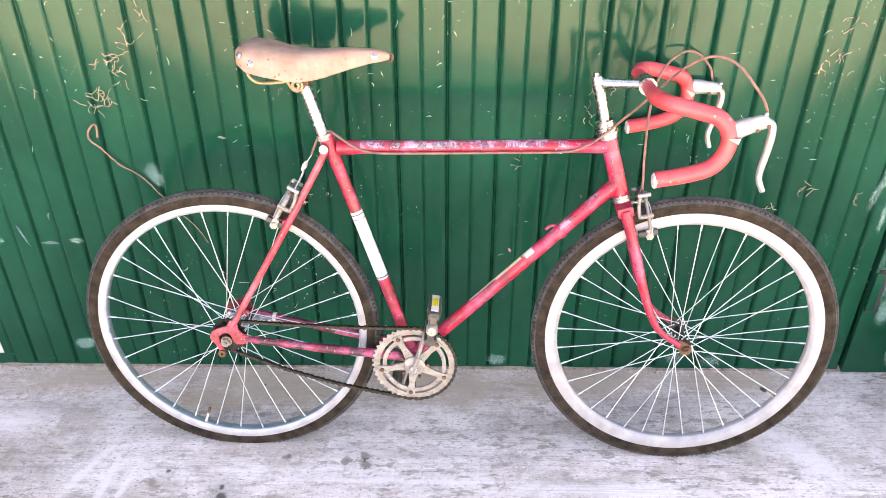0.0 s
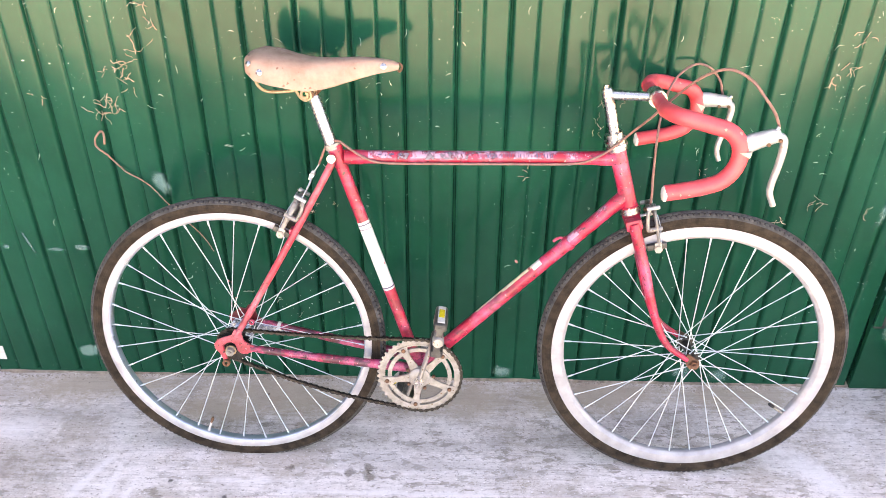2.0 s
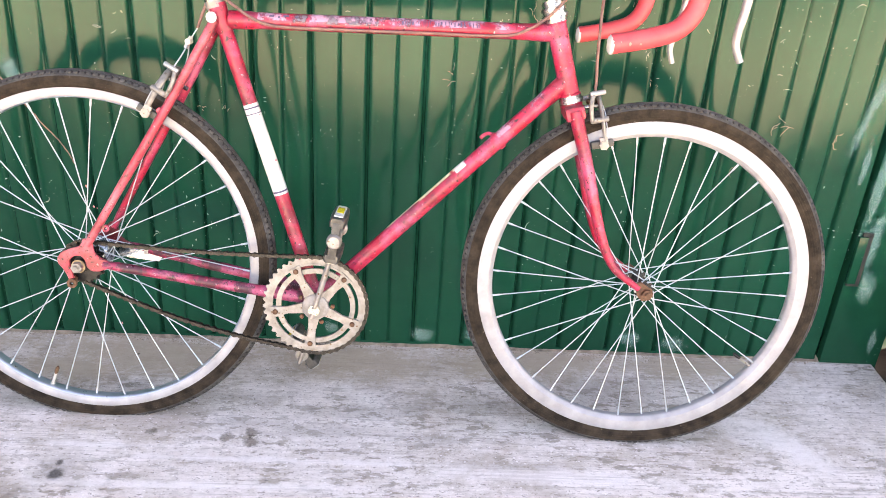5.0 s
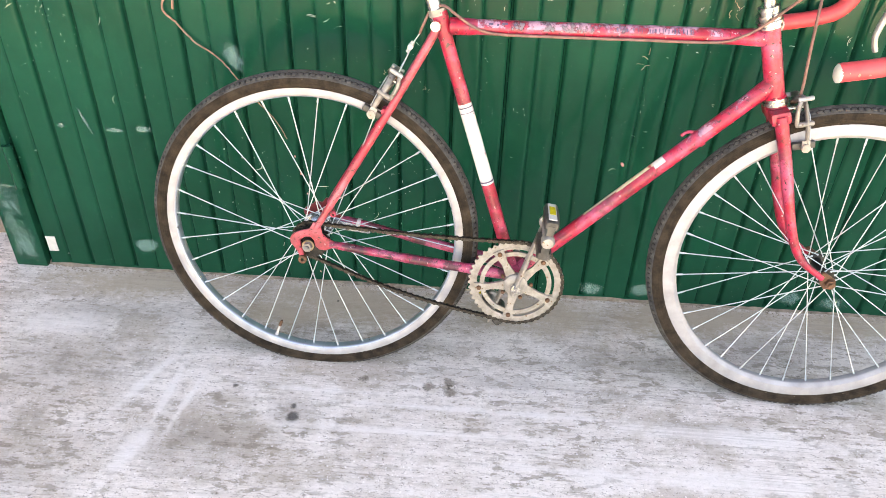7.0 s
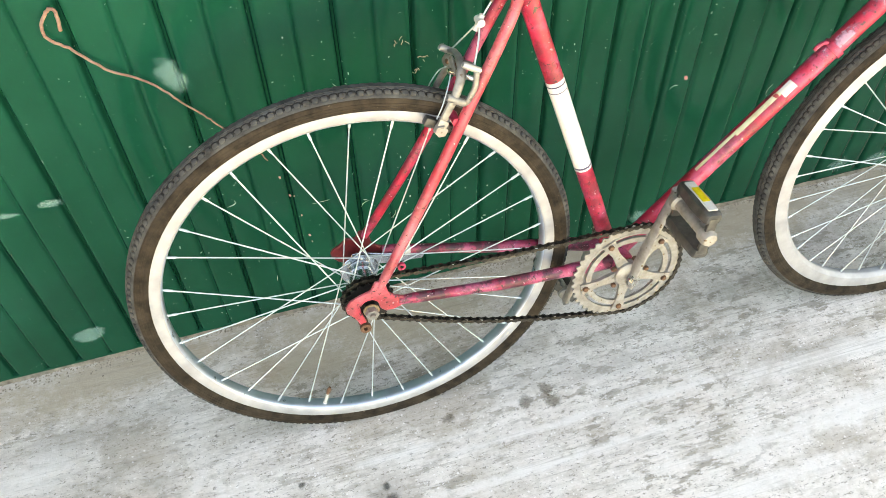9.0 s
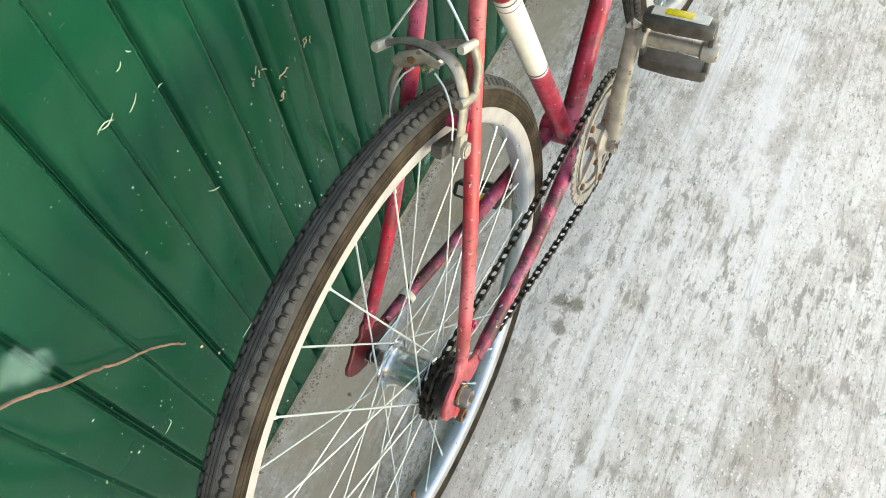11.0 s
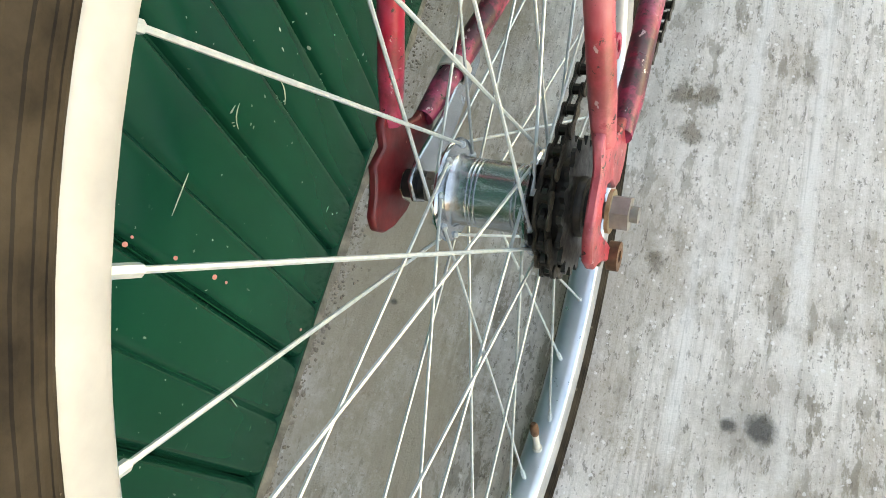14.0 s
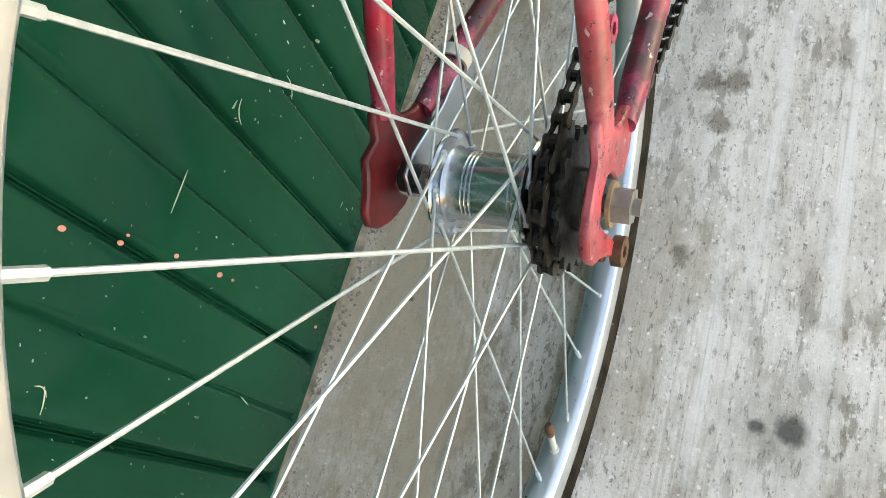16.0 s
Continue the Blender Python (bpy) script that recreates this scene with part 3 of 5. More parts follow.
def lugged_tube(name, label, a, b, r, lugs, mat=None):
    """A frame tube with slightly thicker sleeves; lugs: from, to along the tube and their radii."""
    bm = bmesh.new()
    tube(bm, [a, b], r, 20)
    for f0, f1, f2, r0, r1 in lugs:
        tube(bm, [a.lerp(b, f0), a.lerp(b, f1), a.lerp(b, f2)], [r0, r1, r + 0.0001], 20)
    return part(name, bm, mat or RED, bike, label)


def frame_parts():
    lugged_tube("top_tube", "red top tube with worn paint", P((0.262, 0.7545)), P((0.805, 0.7660)), 0.0135, ((0.0, 0.06, 0.085, 0.0152, 0.0148), (1.0, 0.95, 0.92, 0.0152, 0.0148)))
    lugged_tube("seat_tube", "red seat tube with scratches", P((0.2400, 0.778)), P((0.4125, 0.268)), 0.0127, ((0.0, 0.07, 0.085, 0.0160, 0.0148),))
    lugged_tube("down_tube", "faded red down tube", P((0.838, 0.690)), P(BB), 0.0140, ((0.0, 0.06, 0.09, 0.0160, 0.0152),))
    d = P(HEAD_T) - P(HEAD_B)
    bm = bmesh.new()
    tube(bm, [P(HEAD_B), P(HEAD_B) + d * 0.02, P(HEAD_B) + d * 0.03, P(HEAD_B) + d * 0.97, P(HEAD_B) + d * 0.98, P(HEAD_T)], [0.0185, 0.0185, 0.0168, 0.0168, 0.0185, 0.0185], 24)
    part("head_tube", bm, RED, bike, "red head tube")
    bm = bmesh.new()
    lathe(bm, [(0.0, -0.034), (0.0195, -0.034), (0.0205, -0.032), (0.0205, 0.032), (0.0195, 0.034), (0.0, 0.034)], 28, at=P(BB))
    part("bottom_bracket", bm, RED, bike, "red bottom bracket shell")
    # stays
    for s in (-1, 1):
        bm = bmesh.new()
        tube(bm, smooth_path([P((0.240, 0.752), s * 0.015), P((0.222, 0.716), s * 0.024), P((0.16, 0.604), s * 0.033), P((0.085, 0.474), s * 0.046), P((0.020, 0.362), -0.0520 if s < 0 else 0.0665)], 5), [0.0075] * 15 + [0.0072] * 5 + [0.0060], 14)
        part("seat_stay", bm, FADED_RED if s < 0 else RED, bike, "faded coral red seat stay" if s < 0 else "bright red seat stay")
        bm = bmesh.new()
        tube(bm, smooth_path([P((0.400, 0.272), s * 0.022), P((0.330, 0.285), s * 0.032), P((0.20, 0.305), s * 0.045), P((0.045, 0.328), -0.0520 if s < 0 else 0.0665)], 6), [0.0115] * 7 + [0.0100] * 6 + [0.0085] * 5 + [0.0065], 14, flat=0.92)
        part("chain_stay", bm, OILY_RED, bike, "purplish red chain stay with oily patches")
    bm = tube(bmesh.new(), [P((0.150, 0.60), -0.034), P((0.150, 0.60), 0.034)], 0.006, 12)
    part("brake_bridge", bm, RED, bike)
    # dropouts
    for s in (-1, 1):
        bm = bmesh.new()
        ol = [(0.052, 0.320), (0.054, 0.334), (0.040, 0.340), (0.031, 0.349), (0.028, 0.372), (0.014, 0.374), (0.006, 0.359), (-0.010, 0.354), (-0.026, 0.347), (-0.034, 0.336), (-0.033, 0.325), (-0.026, 0.317), (-0.020, 0.306), (-0.016, 0.296), (-0.007, 0.296), (-0.009, 0.309), (-0.012, 0.320), (-0.013, 0.333), (-0.004, 0.341), (0.007, 0.342), (0.014, 0.335), (0.016, 0.322), (0.024, 0.314), (0.038, 0.314)]
        if s > 0:
            ol = [(0.050, 0.316), (0.055, 0.330), (0.040, 0.336), (0.030, 0.346), (0.026, 0.372), (0.013, 0.372), (0.005, 0.361), (-0.009, 0.364), (-0.014, 0.358), (-0.022, 0.352), (-0.032, 0.347), (-0.036, 0.339), (-0.033, 0.330), (-0.025, 0.321), (-0.010, 0.312), (-0.003, 0.311), (-0.006, 0.322), (-0.004, 0.330), (0.004, 0.332), (0.010, 0.327), (0.012, 0.318), (0.030, 0.312)]
        plate(bm, ol, 0.0055, Matrix.Translation((0, -0.0515 if s < 0 else 0.0680, 0)))
        bmesh.ops.bevel(bm, geom=bm.edges[:], offset=0.0012, segments=1, affect="EDGES")
        part("dropout", bm, FADED_RED if s < 0 else SHADED_MAROON, bike, "" if s < 0 else "dark red dropout plate, its shade painted in, with rusty edges")
    bm = bmesh.new()
    lathe(bm, [(0.0035, -0.003), (0.0085, -0.003), (0.0085, 0.003), (0.0035, 0.003)], 20, closed_profile=True, at=P((-0.0100, 0.291), -0.0560))
    part("hanger_eye", bm, RUST, bike, "rusty brass-coloured eye on the dropout")
    bm = bmesh.new()
    lathe(bm, [(0.0030, -0.0025), (0.0072, -0.0025), (0.0072, 0.0025), (0.0030, 0.0025)], 20, closed_profile=True, at=P((-0.0120, 0.296), -0.0470))
    part("hanger_eye", bm, RUST, bike, "rusty brass-coloured eye on the dropout")
    bm = bmesh.new()
    lathe(bm, [(0.0030, -0.002), (0.0062, -0.002), (0.0062, 0.002), (0.0030, 0.002)], 18, closed_profile=True, at=P((0.0545, 0.3945), -0.0533))
    part("stay_eyelet", bm, RED, bike, "small red eyelet brazed on the stay")
    # hub arm clipped along the left chain stay
    bm = bmesh.new()
    plate(bm, [(-0.010, 0.327), (-0.004, 0.340), (0.010, 0.340), (0.050, 0.326), (0.104, 0.318), (0.112, 0.310), (0.106, 0.301), (0.050, 0.306), (0.010, 0.315), (-0.004, 0.315)], 0.003, Matrix.Translation((0, 0.0560, 0)))
    bmesh.ops.bevel(bm, geom=bm.edges[:], offset=0.0008, segments=1, affect="EDGES")
    part("hub_arm", bm, ZINC, bike, "pale zinc hub arm along the chain stay")
    # stay clip
    bm = bmesh.new()
    lathe(bm, [(0.0085, -0.004), (0.0102, -0.004), (0.0102, 0.004), (0.0085, 0.004)], 24, "x", True)
    part("stay_clip", bm, PALE, bike, "white plastic clip", Matrix.Translation(P((0.084, 0.3225), 0.0600)) @ pose(0, 0, 0, 0, 8, -5))
    # decals
    a, b = P((0.2945, 0.6170)), P((0.3475, 0.4605))
    bm = bmesh.new()
    tube(bm, [a, b], 0.0131, 24, caps=False)
    part("white_band", bm, WHITE_DECAL, bike, "white decal band round the seat tube")
    for f0, f1 in ((0.035, 0.05), (0.10, 0.11), (0.955, 0.975)):
        bm = bmesh.new()
        tube(bm, [a.lerp(b, f0), a.lerp(b, f1)], 0.0134, 24, caps=False)
        part("band_line", bm, DARK_DECAL, bike)
    side_decals_sheen(P((0.262, 0.7545)), P((0.805, 0.7660)))


def sleeve(p, q, r, a0, a1, n=6):
    """A strip of a tube's skin between two angles; 0 faces the right side, 90 is up."""
    d = (q - p).normalized()
    side = Vector((0, -1, 0))
    up = side.cross(d) * -1
    if up.z < 0:
        up = -up
    bm = bmesh.new()
    rows = []
    for e in (p, q):
        rows.append([bm.verts.new(e + side * (r * math.cos(radians(a0 + (a1 - a0) * k / n))) + up * (r * math.sin(radians(a0 + (a1 - a0) * k / n)))) for k in range(n + 1)])
    for k in range(n):
        bm.faces.new((rows[0][k], rows[0][k + 1], rows[1][k + 1], rows[1][k]))
    return bm


def side_decals_sheen(a, b):
    """Worn decals and painted sky sheen on the top and down tubes; the lettering is not legible and stays bars."""
    rng = random.Random(5)
    part("decal_wear_sheen", sleeve(a.lerp(b, 0.09), a.lerp(b, 0.97), 0.01375, 8, 100, 10), LILAC_SHEEN, bike, "patchy lilac sky sheen painted on the tube")
    part("decal_wear_sheen", sleeve(a.lerp(b, 0.16), a.lerp(b, 0.56), 0.01390, -5, 75, 10), GREY_WEAR, bike, "paint worn through to grey metal")
    x = 0.53
    while x < 0.77:
        w = rng.choice((0.0022, 0.0035, 0.0060))
        lo = rng.uniform(12, 24)
        part("letter_bar", sleeve(a.lerp(b, x), a.lerp(b, x + w), 0.0141, lo, lo + rng.uniform(22, 36), 3), DARK_DECAL, bike)
        x += w + rng.choice((0.0035, 0.005, 0.008, 0.014))
    for f0, f1, lo in ((0.125, 0.140, 30), (0.152, 0.158, 24), (0.168, 0.186, 34), (0.205, 0.212, 28)):
        part("letter_bar", sleeve(a.lerp(b, f0), a.lerp(b, f1), 0.0141, lo, lo + 16, 3), DARK_DECAL, bike)
    a, b = P((0.838, 0.690)), P(BB)
    part("decal_wear_sheen", sleeve(a.lerp(b, 0.06), a.lerp(b, 0.30), 0.01435, 20, 80, 8), LILAC_SHEEN, bike, "patchy lilac sky sheen painted on the tube")
    part("decal_wear_sheen", sleeve(a.lerp(b, 0.380), a.lerp(b, 0.418), 0.0144, 26, 88), WHITE_DECAL, bike)
    part("decal_wear_sheen", sleeve(a.lerp(b, 0.418), a.lerp(b, 0.56), 0.0144, 56, 90), CREAM_DECAL, bike, "slim yellowed cream stripe")
    part("decal_wear_sheen", sleeve(a.lerp(b, 0.56), a.lerp(b, 0.69), 0.0144, 70, 92), CREAM_DECAL, bike, "slim yellowed cream stripe")


def fork_parts():
    bm = bmesh.new()
    d = _ax
    base = P(HEAD_B) - d * 0.012
    tube(bm, [base - d * 0.018, base - d * 0.004, base], [0.016, 0.019, 0.0175], 20)
    block(bm, (0.034, 0.084, 0.024), Matrix.Translation(base - d * 0.016) @ Matrix.Rotation(math.atan2(-d.x, d.z) * -1, 4, "Y"), 0.006)
    for s in (-1, 1):
        pts = smooth_path([base - d * 0.012 + Vector((0, s * 0.034, 0)), P((0.884, 0.545), s * 0.040), P((0.916, 0.440), s * 0.046), P((0.948, 0.374), s * 0.050), P((0.998, 0.336), s * 0.052)], 6)
        n = len(pts)
        tube(bm, pts, [0.0140 - 0.0075 * (i / (n - 1)) ** 1.3 for i in range(n)], 16, flat=0.85)
    part("fork", bm, RED, bike, "chipped red fork with curved blades", STEER)
    for s in (-1, 1):
        bm = bmesh.new()
        plate(bm, [(0.990, 0.345), (1.000, 0.350), (1.016, 0.340), (1.022, 0.328), (1.018, 0.316), (1.006, 0.314), (0.998, 0.322)], 0.005, Matrix.Translation((0, s * 0.0515, 0)))
        part("fork_end", bm, RUST, bike, "rusty fork end", STEER)
    bm = bmesh.new()
    for k, (h0, h1, r) in enumerate(((-0.012, -0.006, 0.0215), (-0.006, 0.0, 0.0195))):
        tube(bm, [P(HEAD_B) + d * h0, P(HEAD_B) + d * h1], r, 28)
    part("lower_headset", bm, CHROME, bike, "dull chrome lower headset cup")
    bm = bmesh.new()
    for h0, h1, r in ((0.0, 0.008, 0.0200), (0.008, 0.013, 0.0225), (0.013, 0.019, 0.0195), (0.019, 0.024, 0.0215), (0.024, 0.036, 0.0175)):
        tube(bm, [P(HEAD_T) + d * h0, P(HEAD_T) + d * h1], r, 24)
    part("upper_headset", bm, CHROME, bike, "dull chrome upper headset nuts")


def wheel(name, hub_uw, rear, m):
    """Rim with tyre, hub, laced spokes and valve; built round its axle."""
    place = m @ Matrix.Translation(P(hub_uw))
    if rear:
        place = place @ Matrix.Translation((0, REAR_V, 0)) @ Matrix.Rotation(radians(1.0), 4, "X")
    rb, ro, hb = (0.2868, 0.3050, 0.0105) if rear else (0.2750, 0.3030, 0.0080)
    half = [(rb, 0.0045), (rb + 0.0008, hb - 0.001), (rb + 0.0030, hb + 0.0012), (rb + 0.0075, 0.0133), (ro - 0.0012, 0.0137), (ro, 0.0130)]
    prof = [(r, -v) for r, v in half[::-1]] + half + [(ro - 0.0050, 0.0095), (ro - 0.0050, -0.0095)]
    bm = lathe(bmesh.new(), prof, 120, closed_profile=True, mats=[0, 0, 0, 1, 1, 1, 1, 1, 0, 0, 0, 0, 1, 0])
    w = part(name, bm, [RIM_SIDE, RIM_BED if rear else RIM_SIDE], bike, "spoked wheel with a pale alloy rim", place)
    # tyre
    tr, tw = 0.3155, 0.0172
    th = R_TYRE - tr
    sec = [(ro - 0.0045, -0.0098), (ro - 0.0002, -0.0124)]
    reach, n = 116, 30
    for k in range(n + 1):
        a = radians(-reach + 2 * reach * k / n)
        dip = 0.0011 if 16 < abs(math.degrees(a)) < 50 else 0.0
        sec.append((tr + (th - dip) * math.cos(a), (tw - dip) * math.sin(a)))
    sec += [(ro - 0.0002, 0.0124), (ro - 0.0045, 0.0098)]
    kinds = []
    for (r0, v0), (r1, v1) in zip(sec, sec[1:] + sec[:1]):
        q = math.degrees(math.atan2(abs(v0 + v1) / 2, ((r0 + r1) / 2 - tr) * tw / th))
        kinds.append(1 if q >= 58 else (2 if q < 15 else 0))
    bm = lathe(bmesh.new(), sec, 132, closed_profile=True, mats=kinds)

    def skin(a, lift=0.0):
        """A point of the tyre's section at an angle from the crown, in degrees."""
        return tr + (th + lift) * math.cos(radians(a)), (tw + lift) * math.sin(radians(a))

    def block_row(count, shift, s, mid, outline, heights, mat):
        """Moulded blocks round the tyre; the outline is in degrees across and metres along."""
        for k in range(count):
            ring = 2 * math.pi * (k + shift) / count
            layers = []
            for grow, lift in heights:
                layer = []
                for da, along in outline:
                    r, v = skin(mid + da * grow, lift)
                    a = ring + along * grow / R_TYRE
                    layer.append(bm.verts.new((r * math.cos(a), s * v, r * math.sin(a))))
                layers.append(layer)
            m = len(outline)
            for lo, hi in zip(layers, layers[1:]):
                for q in range(m):
                    f = bm.faces.new((lo[q], lo[(q + 1) % m], hi[(q + 1) % m], hi[q]) if s > 0 else (lo[q], hi[q], hi[(q + 1) % m], lo[(q + 1) % m]))
                    f.material_index = mat
            bm.faces.new(layers[-1] if s > 0 else layers[-1][::-1]).material_index = mat

    # raised tread: three ribs in the middle, a scalloped shoulder rib, rounded lugs, fine rings on the walls
    for v in (-0.0030, 0.0, 0.0030):
        r = R_TYRE + 0.0004 - 0.06 * abs(v) ** 1.2
        lathe(bm, [(r - 0.0030, v - 0.0013), (r, v - 0.0010), (r, v + 0.0010), (r - 0.0030, v + 0.0013)], 120, closed_profile=True)
    def squarish(wide, long, n, p):
        """A rounded rectangle: degrees across the tyre, metres along it."""
        turn = [2 * math.pi * (j + 0.5) / n for j in range(n)]
        return [(wide * math.copysign(abs(math.cos(q)) ** p, math.cos(q)), long * math.copysign(abs(math.sin(q)) ** p, math.sin(q))) for q in turn]

    lug, shadow_moat = squarish(11.5, 0.0045, 14, 0.62), squarish(14.0, 0.0058, 12, 0.8)
    scallop = [(7.5 * math.cos(q), 0.0050 * math.sin(q)) for q in (2 * math.pi * j / 8 for j in range(8))]
    for s in (-1, 1):
        for a in (66, 84, 97, 108):
            c, q = math.cos(radians(a)), math.sin(radians(a))
            lathe(bm, [(tr + th * c + dr, s * (tw * q + dv)) for dr, dv in ((-0.0010, -0.0003), (-0.0005, 0.0005), (0.0005, 0.0005), (0.0010, -0.0003))], 96, closed_profile=True, mats=[1, 1, 1, 1])
        block_row(184, 0.0 if s < 0 else 0.5, s, 39.0, lug, ((1.0, -0.0014), (0.97, -0.0002), (0.86, 0.0006), (0.60, 0.0010), (0.25, 0.0011)), 0)
        # dark crescent beside each lug: groove and its shadow in one colour
        block_row(184, 0.0 if s < 0 else 0.5, s, 33.5, shadow_moat, ((1.0, -0.0013), (0.99, -0.0008)), 2)
        block_row(184, 0.5 if s < 0 else 0.0, s, 18.0, scallop, ((1.0, -0.0012), (0.95, 0.0001), (0.7, 0.0003)), 0)
    # the soft tyre is pressed flat where it stands
    world = BIKE @ place
    back = world.inverted()
    for vert in bm.verts:
        q = world @ vert.co
        if q.z < 0.0008:
            q.z = 0.0008
            vert.co = back @ q
    part("tyre", bm, [TYRE, SIDEWALL, SHADED_GROOVE], w, "worn black tyre with scalloped tread")
    # hub
    bm = bmesh.new()
    if rear:
        lathe(bm, [(0.0, 0.0300), (0.012, 0.0300), (0.0165, 0.0285), (0.0225, 0.0272), (0.0292, 0.0266), (0.0302, 0.0252), (0.0292, 0.0238), (0.0212, 0.0230), (0.0196, 0.0205), (0.0196, 0.0125), (0.0189, 0.0119), (0.0196, 0.0113), (0.0196, 0.0102), (0.0189, 0.0096), (0.0196, 0.0090), (0.0196, 0.0078), (0.0189, 0.0072), (0.0196, 0.0066), (0.0196, -0.0135), (0.0189, -0.0141), (0.0196, -0.0147), (0.0196, -0.0158), (0.0189, -0.0164), (0.0196, -0.0170), (0.0205, -0.0225), (0.0292, -0.0238), (0.0302, -0.0252), (0.0292, -0.0266), (0.0, -0.0270)], 48)
        part("hub", bm, ZINC, w, "shiny zinc-plated hub shell")
    else:
        lathe(bm, [(0.0, 0.036), (0.010, 0.036), (0.0185, 0.0345), (0.0185, 0.0315), (0.011, 0.029), (0.0095, 0.015), (0.0095, -0.015), (0.011, -0.029), (0.0185, -0.0315), (0.0185, -0.0345), (0.010, -0.036), (0.0, -0.036)], 32)
        part("hub", bm, BLACK, w, "small dark greasy hub")
    fl = 0.0252 if rear else 0.033
    fr = 0.0262 if rear else 0.0165
    spoke_me = None
    count = 32 if rear else 36
    for k in range(count):
        s = 1 if k % 2 else -1
        lead = 1 if (k // 2) % 2 else -1
        ra = radians(360 * k / count + (7.9 if rear else 28.7))
        ha = ra + lead * radians(73 if rear else 62)
        rim_p = Vector(((rb - 0.0005) * math.cos(ra), s * 0.0025, (rb - 0.0005) * math.sin(ra)))
        hub_p = Vector((fr * math.cos(ha), s * (fl + lead * 0.002), fr * math.sin(ha)))
        d = rim_p - hub_p
        if spoke_me is None:
            L = d.length
            sb = bmesh.new()
            tube(sb, [(0, 0, -0.003), (0, 0, L - 0.011)], 0.0010, 6)
            tube(sb, [(0, 0, L - 0.013), (0, 0, L + 0.001)], 0.0019, 6)
            lathe(sb, [(0.0, -0.0025), (0.0021, -0.0015), (0.0021, 0.0005), (0.0, 0.0015)], 8, "z")
            spoke_me = link_mesh("spoke", sb, SPOKE)
        part("spoke", spoke_me, None, w, m=Matrix.Translation(hub_p) @ d.to_track_quat("Z", "Y").to_matrix().to_4x4())
    # axle and nuts
    bm = bmesh.new()
    nut_v = (-0.0695, 0.0690) if rear else (-0.0575, 0.0575)
    tube(bm, [(0, nut_v[0] - 0.009, 0), (0, nut_v[1] + 0.009, 0)], 0.0045, 12)
    for q, v in ((-1, nut_v[0]), (1, nut_v[1])):
        hexagon(bm, 0.0098, 0.0095, (0, v, 0))
        lathe(bm, [(0.0, -0.0011), (0.0120, -0.0011), (0.0120, 0.0011), (0.0, 0.0011)], 24, at=(0, v - q * 0.0058, 0), mats=[1, 1, 1])
    if rear:
        hexagon(bm, 0.0098, 0.0085, (0, 0.0375, 0))
        lathe(bm, [(0.0, 0.0300), (0.0150, 0.0300), (0.0150, 0.0320), (0.0, 0.0322)], 28)
    part("axle", bm, [CALIPER, BRASS] if rear else [RUST, RUST], w, "axle with hexagon nuts" if rear else "axle with rusty hexagon nuts")
    for v0, v1 in (((0.0415, 0.056), (-0.0590, -0.050)) if rear else ((0.036, 0.048), (-0.048, -0.036))):
        bm = bmesh.new()
        tube(bm, [(0, v0, 0), (0, v1, 0)], 0.0085, 16)
        part("spacer", bm, BLACK, w, "black spacer on the axle")
    # valve
    va = radians(249.8) if rear else math.atan2(0.179 - 0.328, 0.228)
    bm = bmesh.new()
    tube(bm, [(rb + 0.002, 0, 0), (rb - 0.003, 0, 0), (rb - 0.0035, 0, 0), (rb - 0.027, 0, 0)], [0.0042, 0.0042, 0.0028, 0.0028], 10)
    tube(bm, [(rb - 0.024, 0, 0), (rb - 0.027, 0, 0), (rb - 0.036, 0, 0), (rb - 0.040, 0, 0)], [0.0030, 0.0036, 0.0036, 0.0020], 10, mat=1)
    part("valve", bm, [PALE if rear else ALLOY, RUST if rear else BLACK], w, "tyre valve with its cap", Matrix.Rotation(-va, 4, "Y"))
    return w


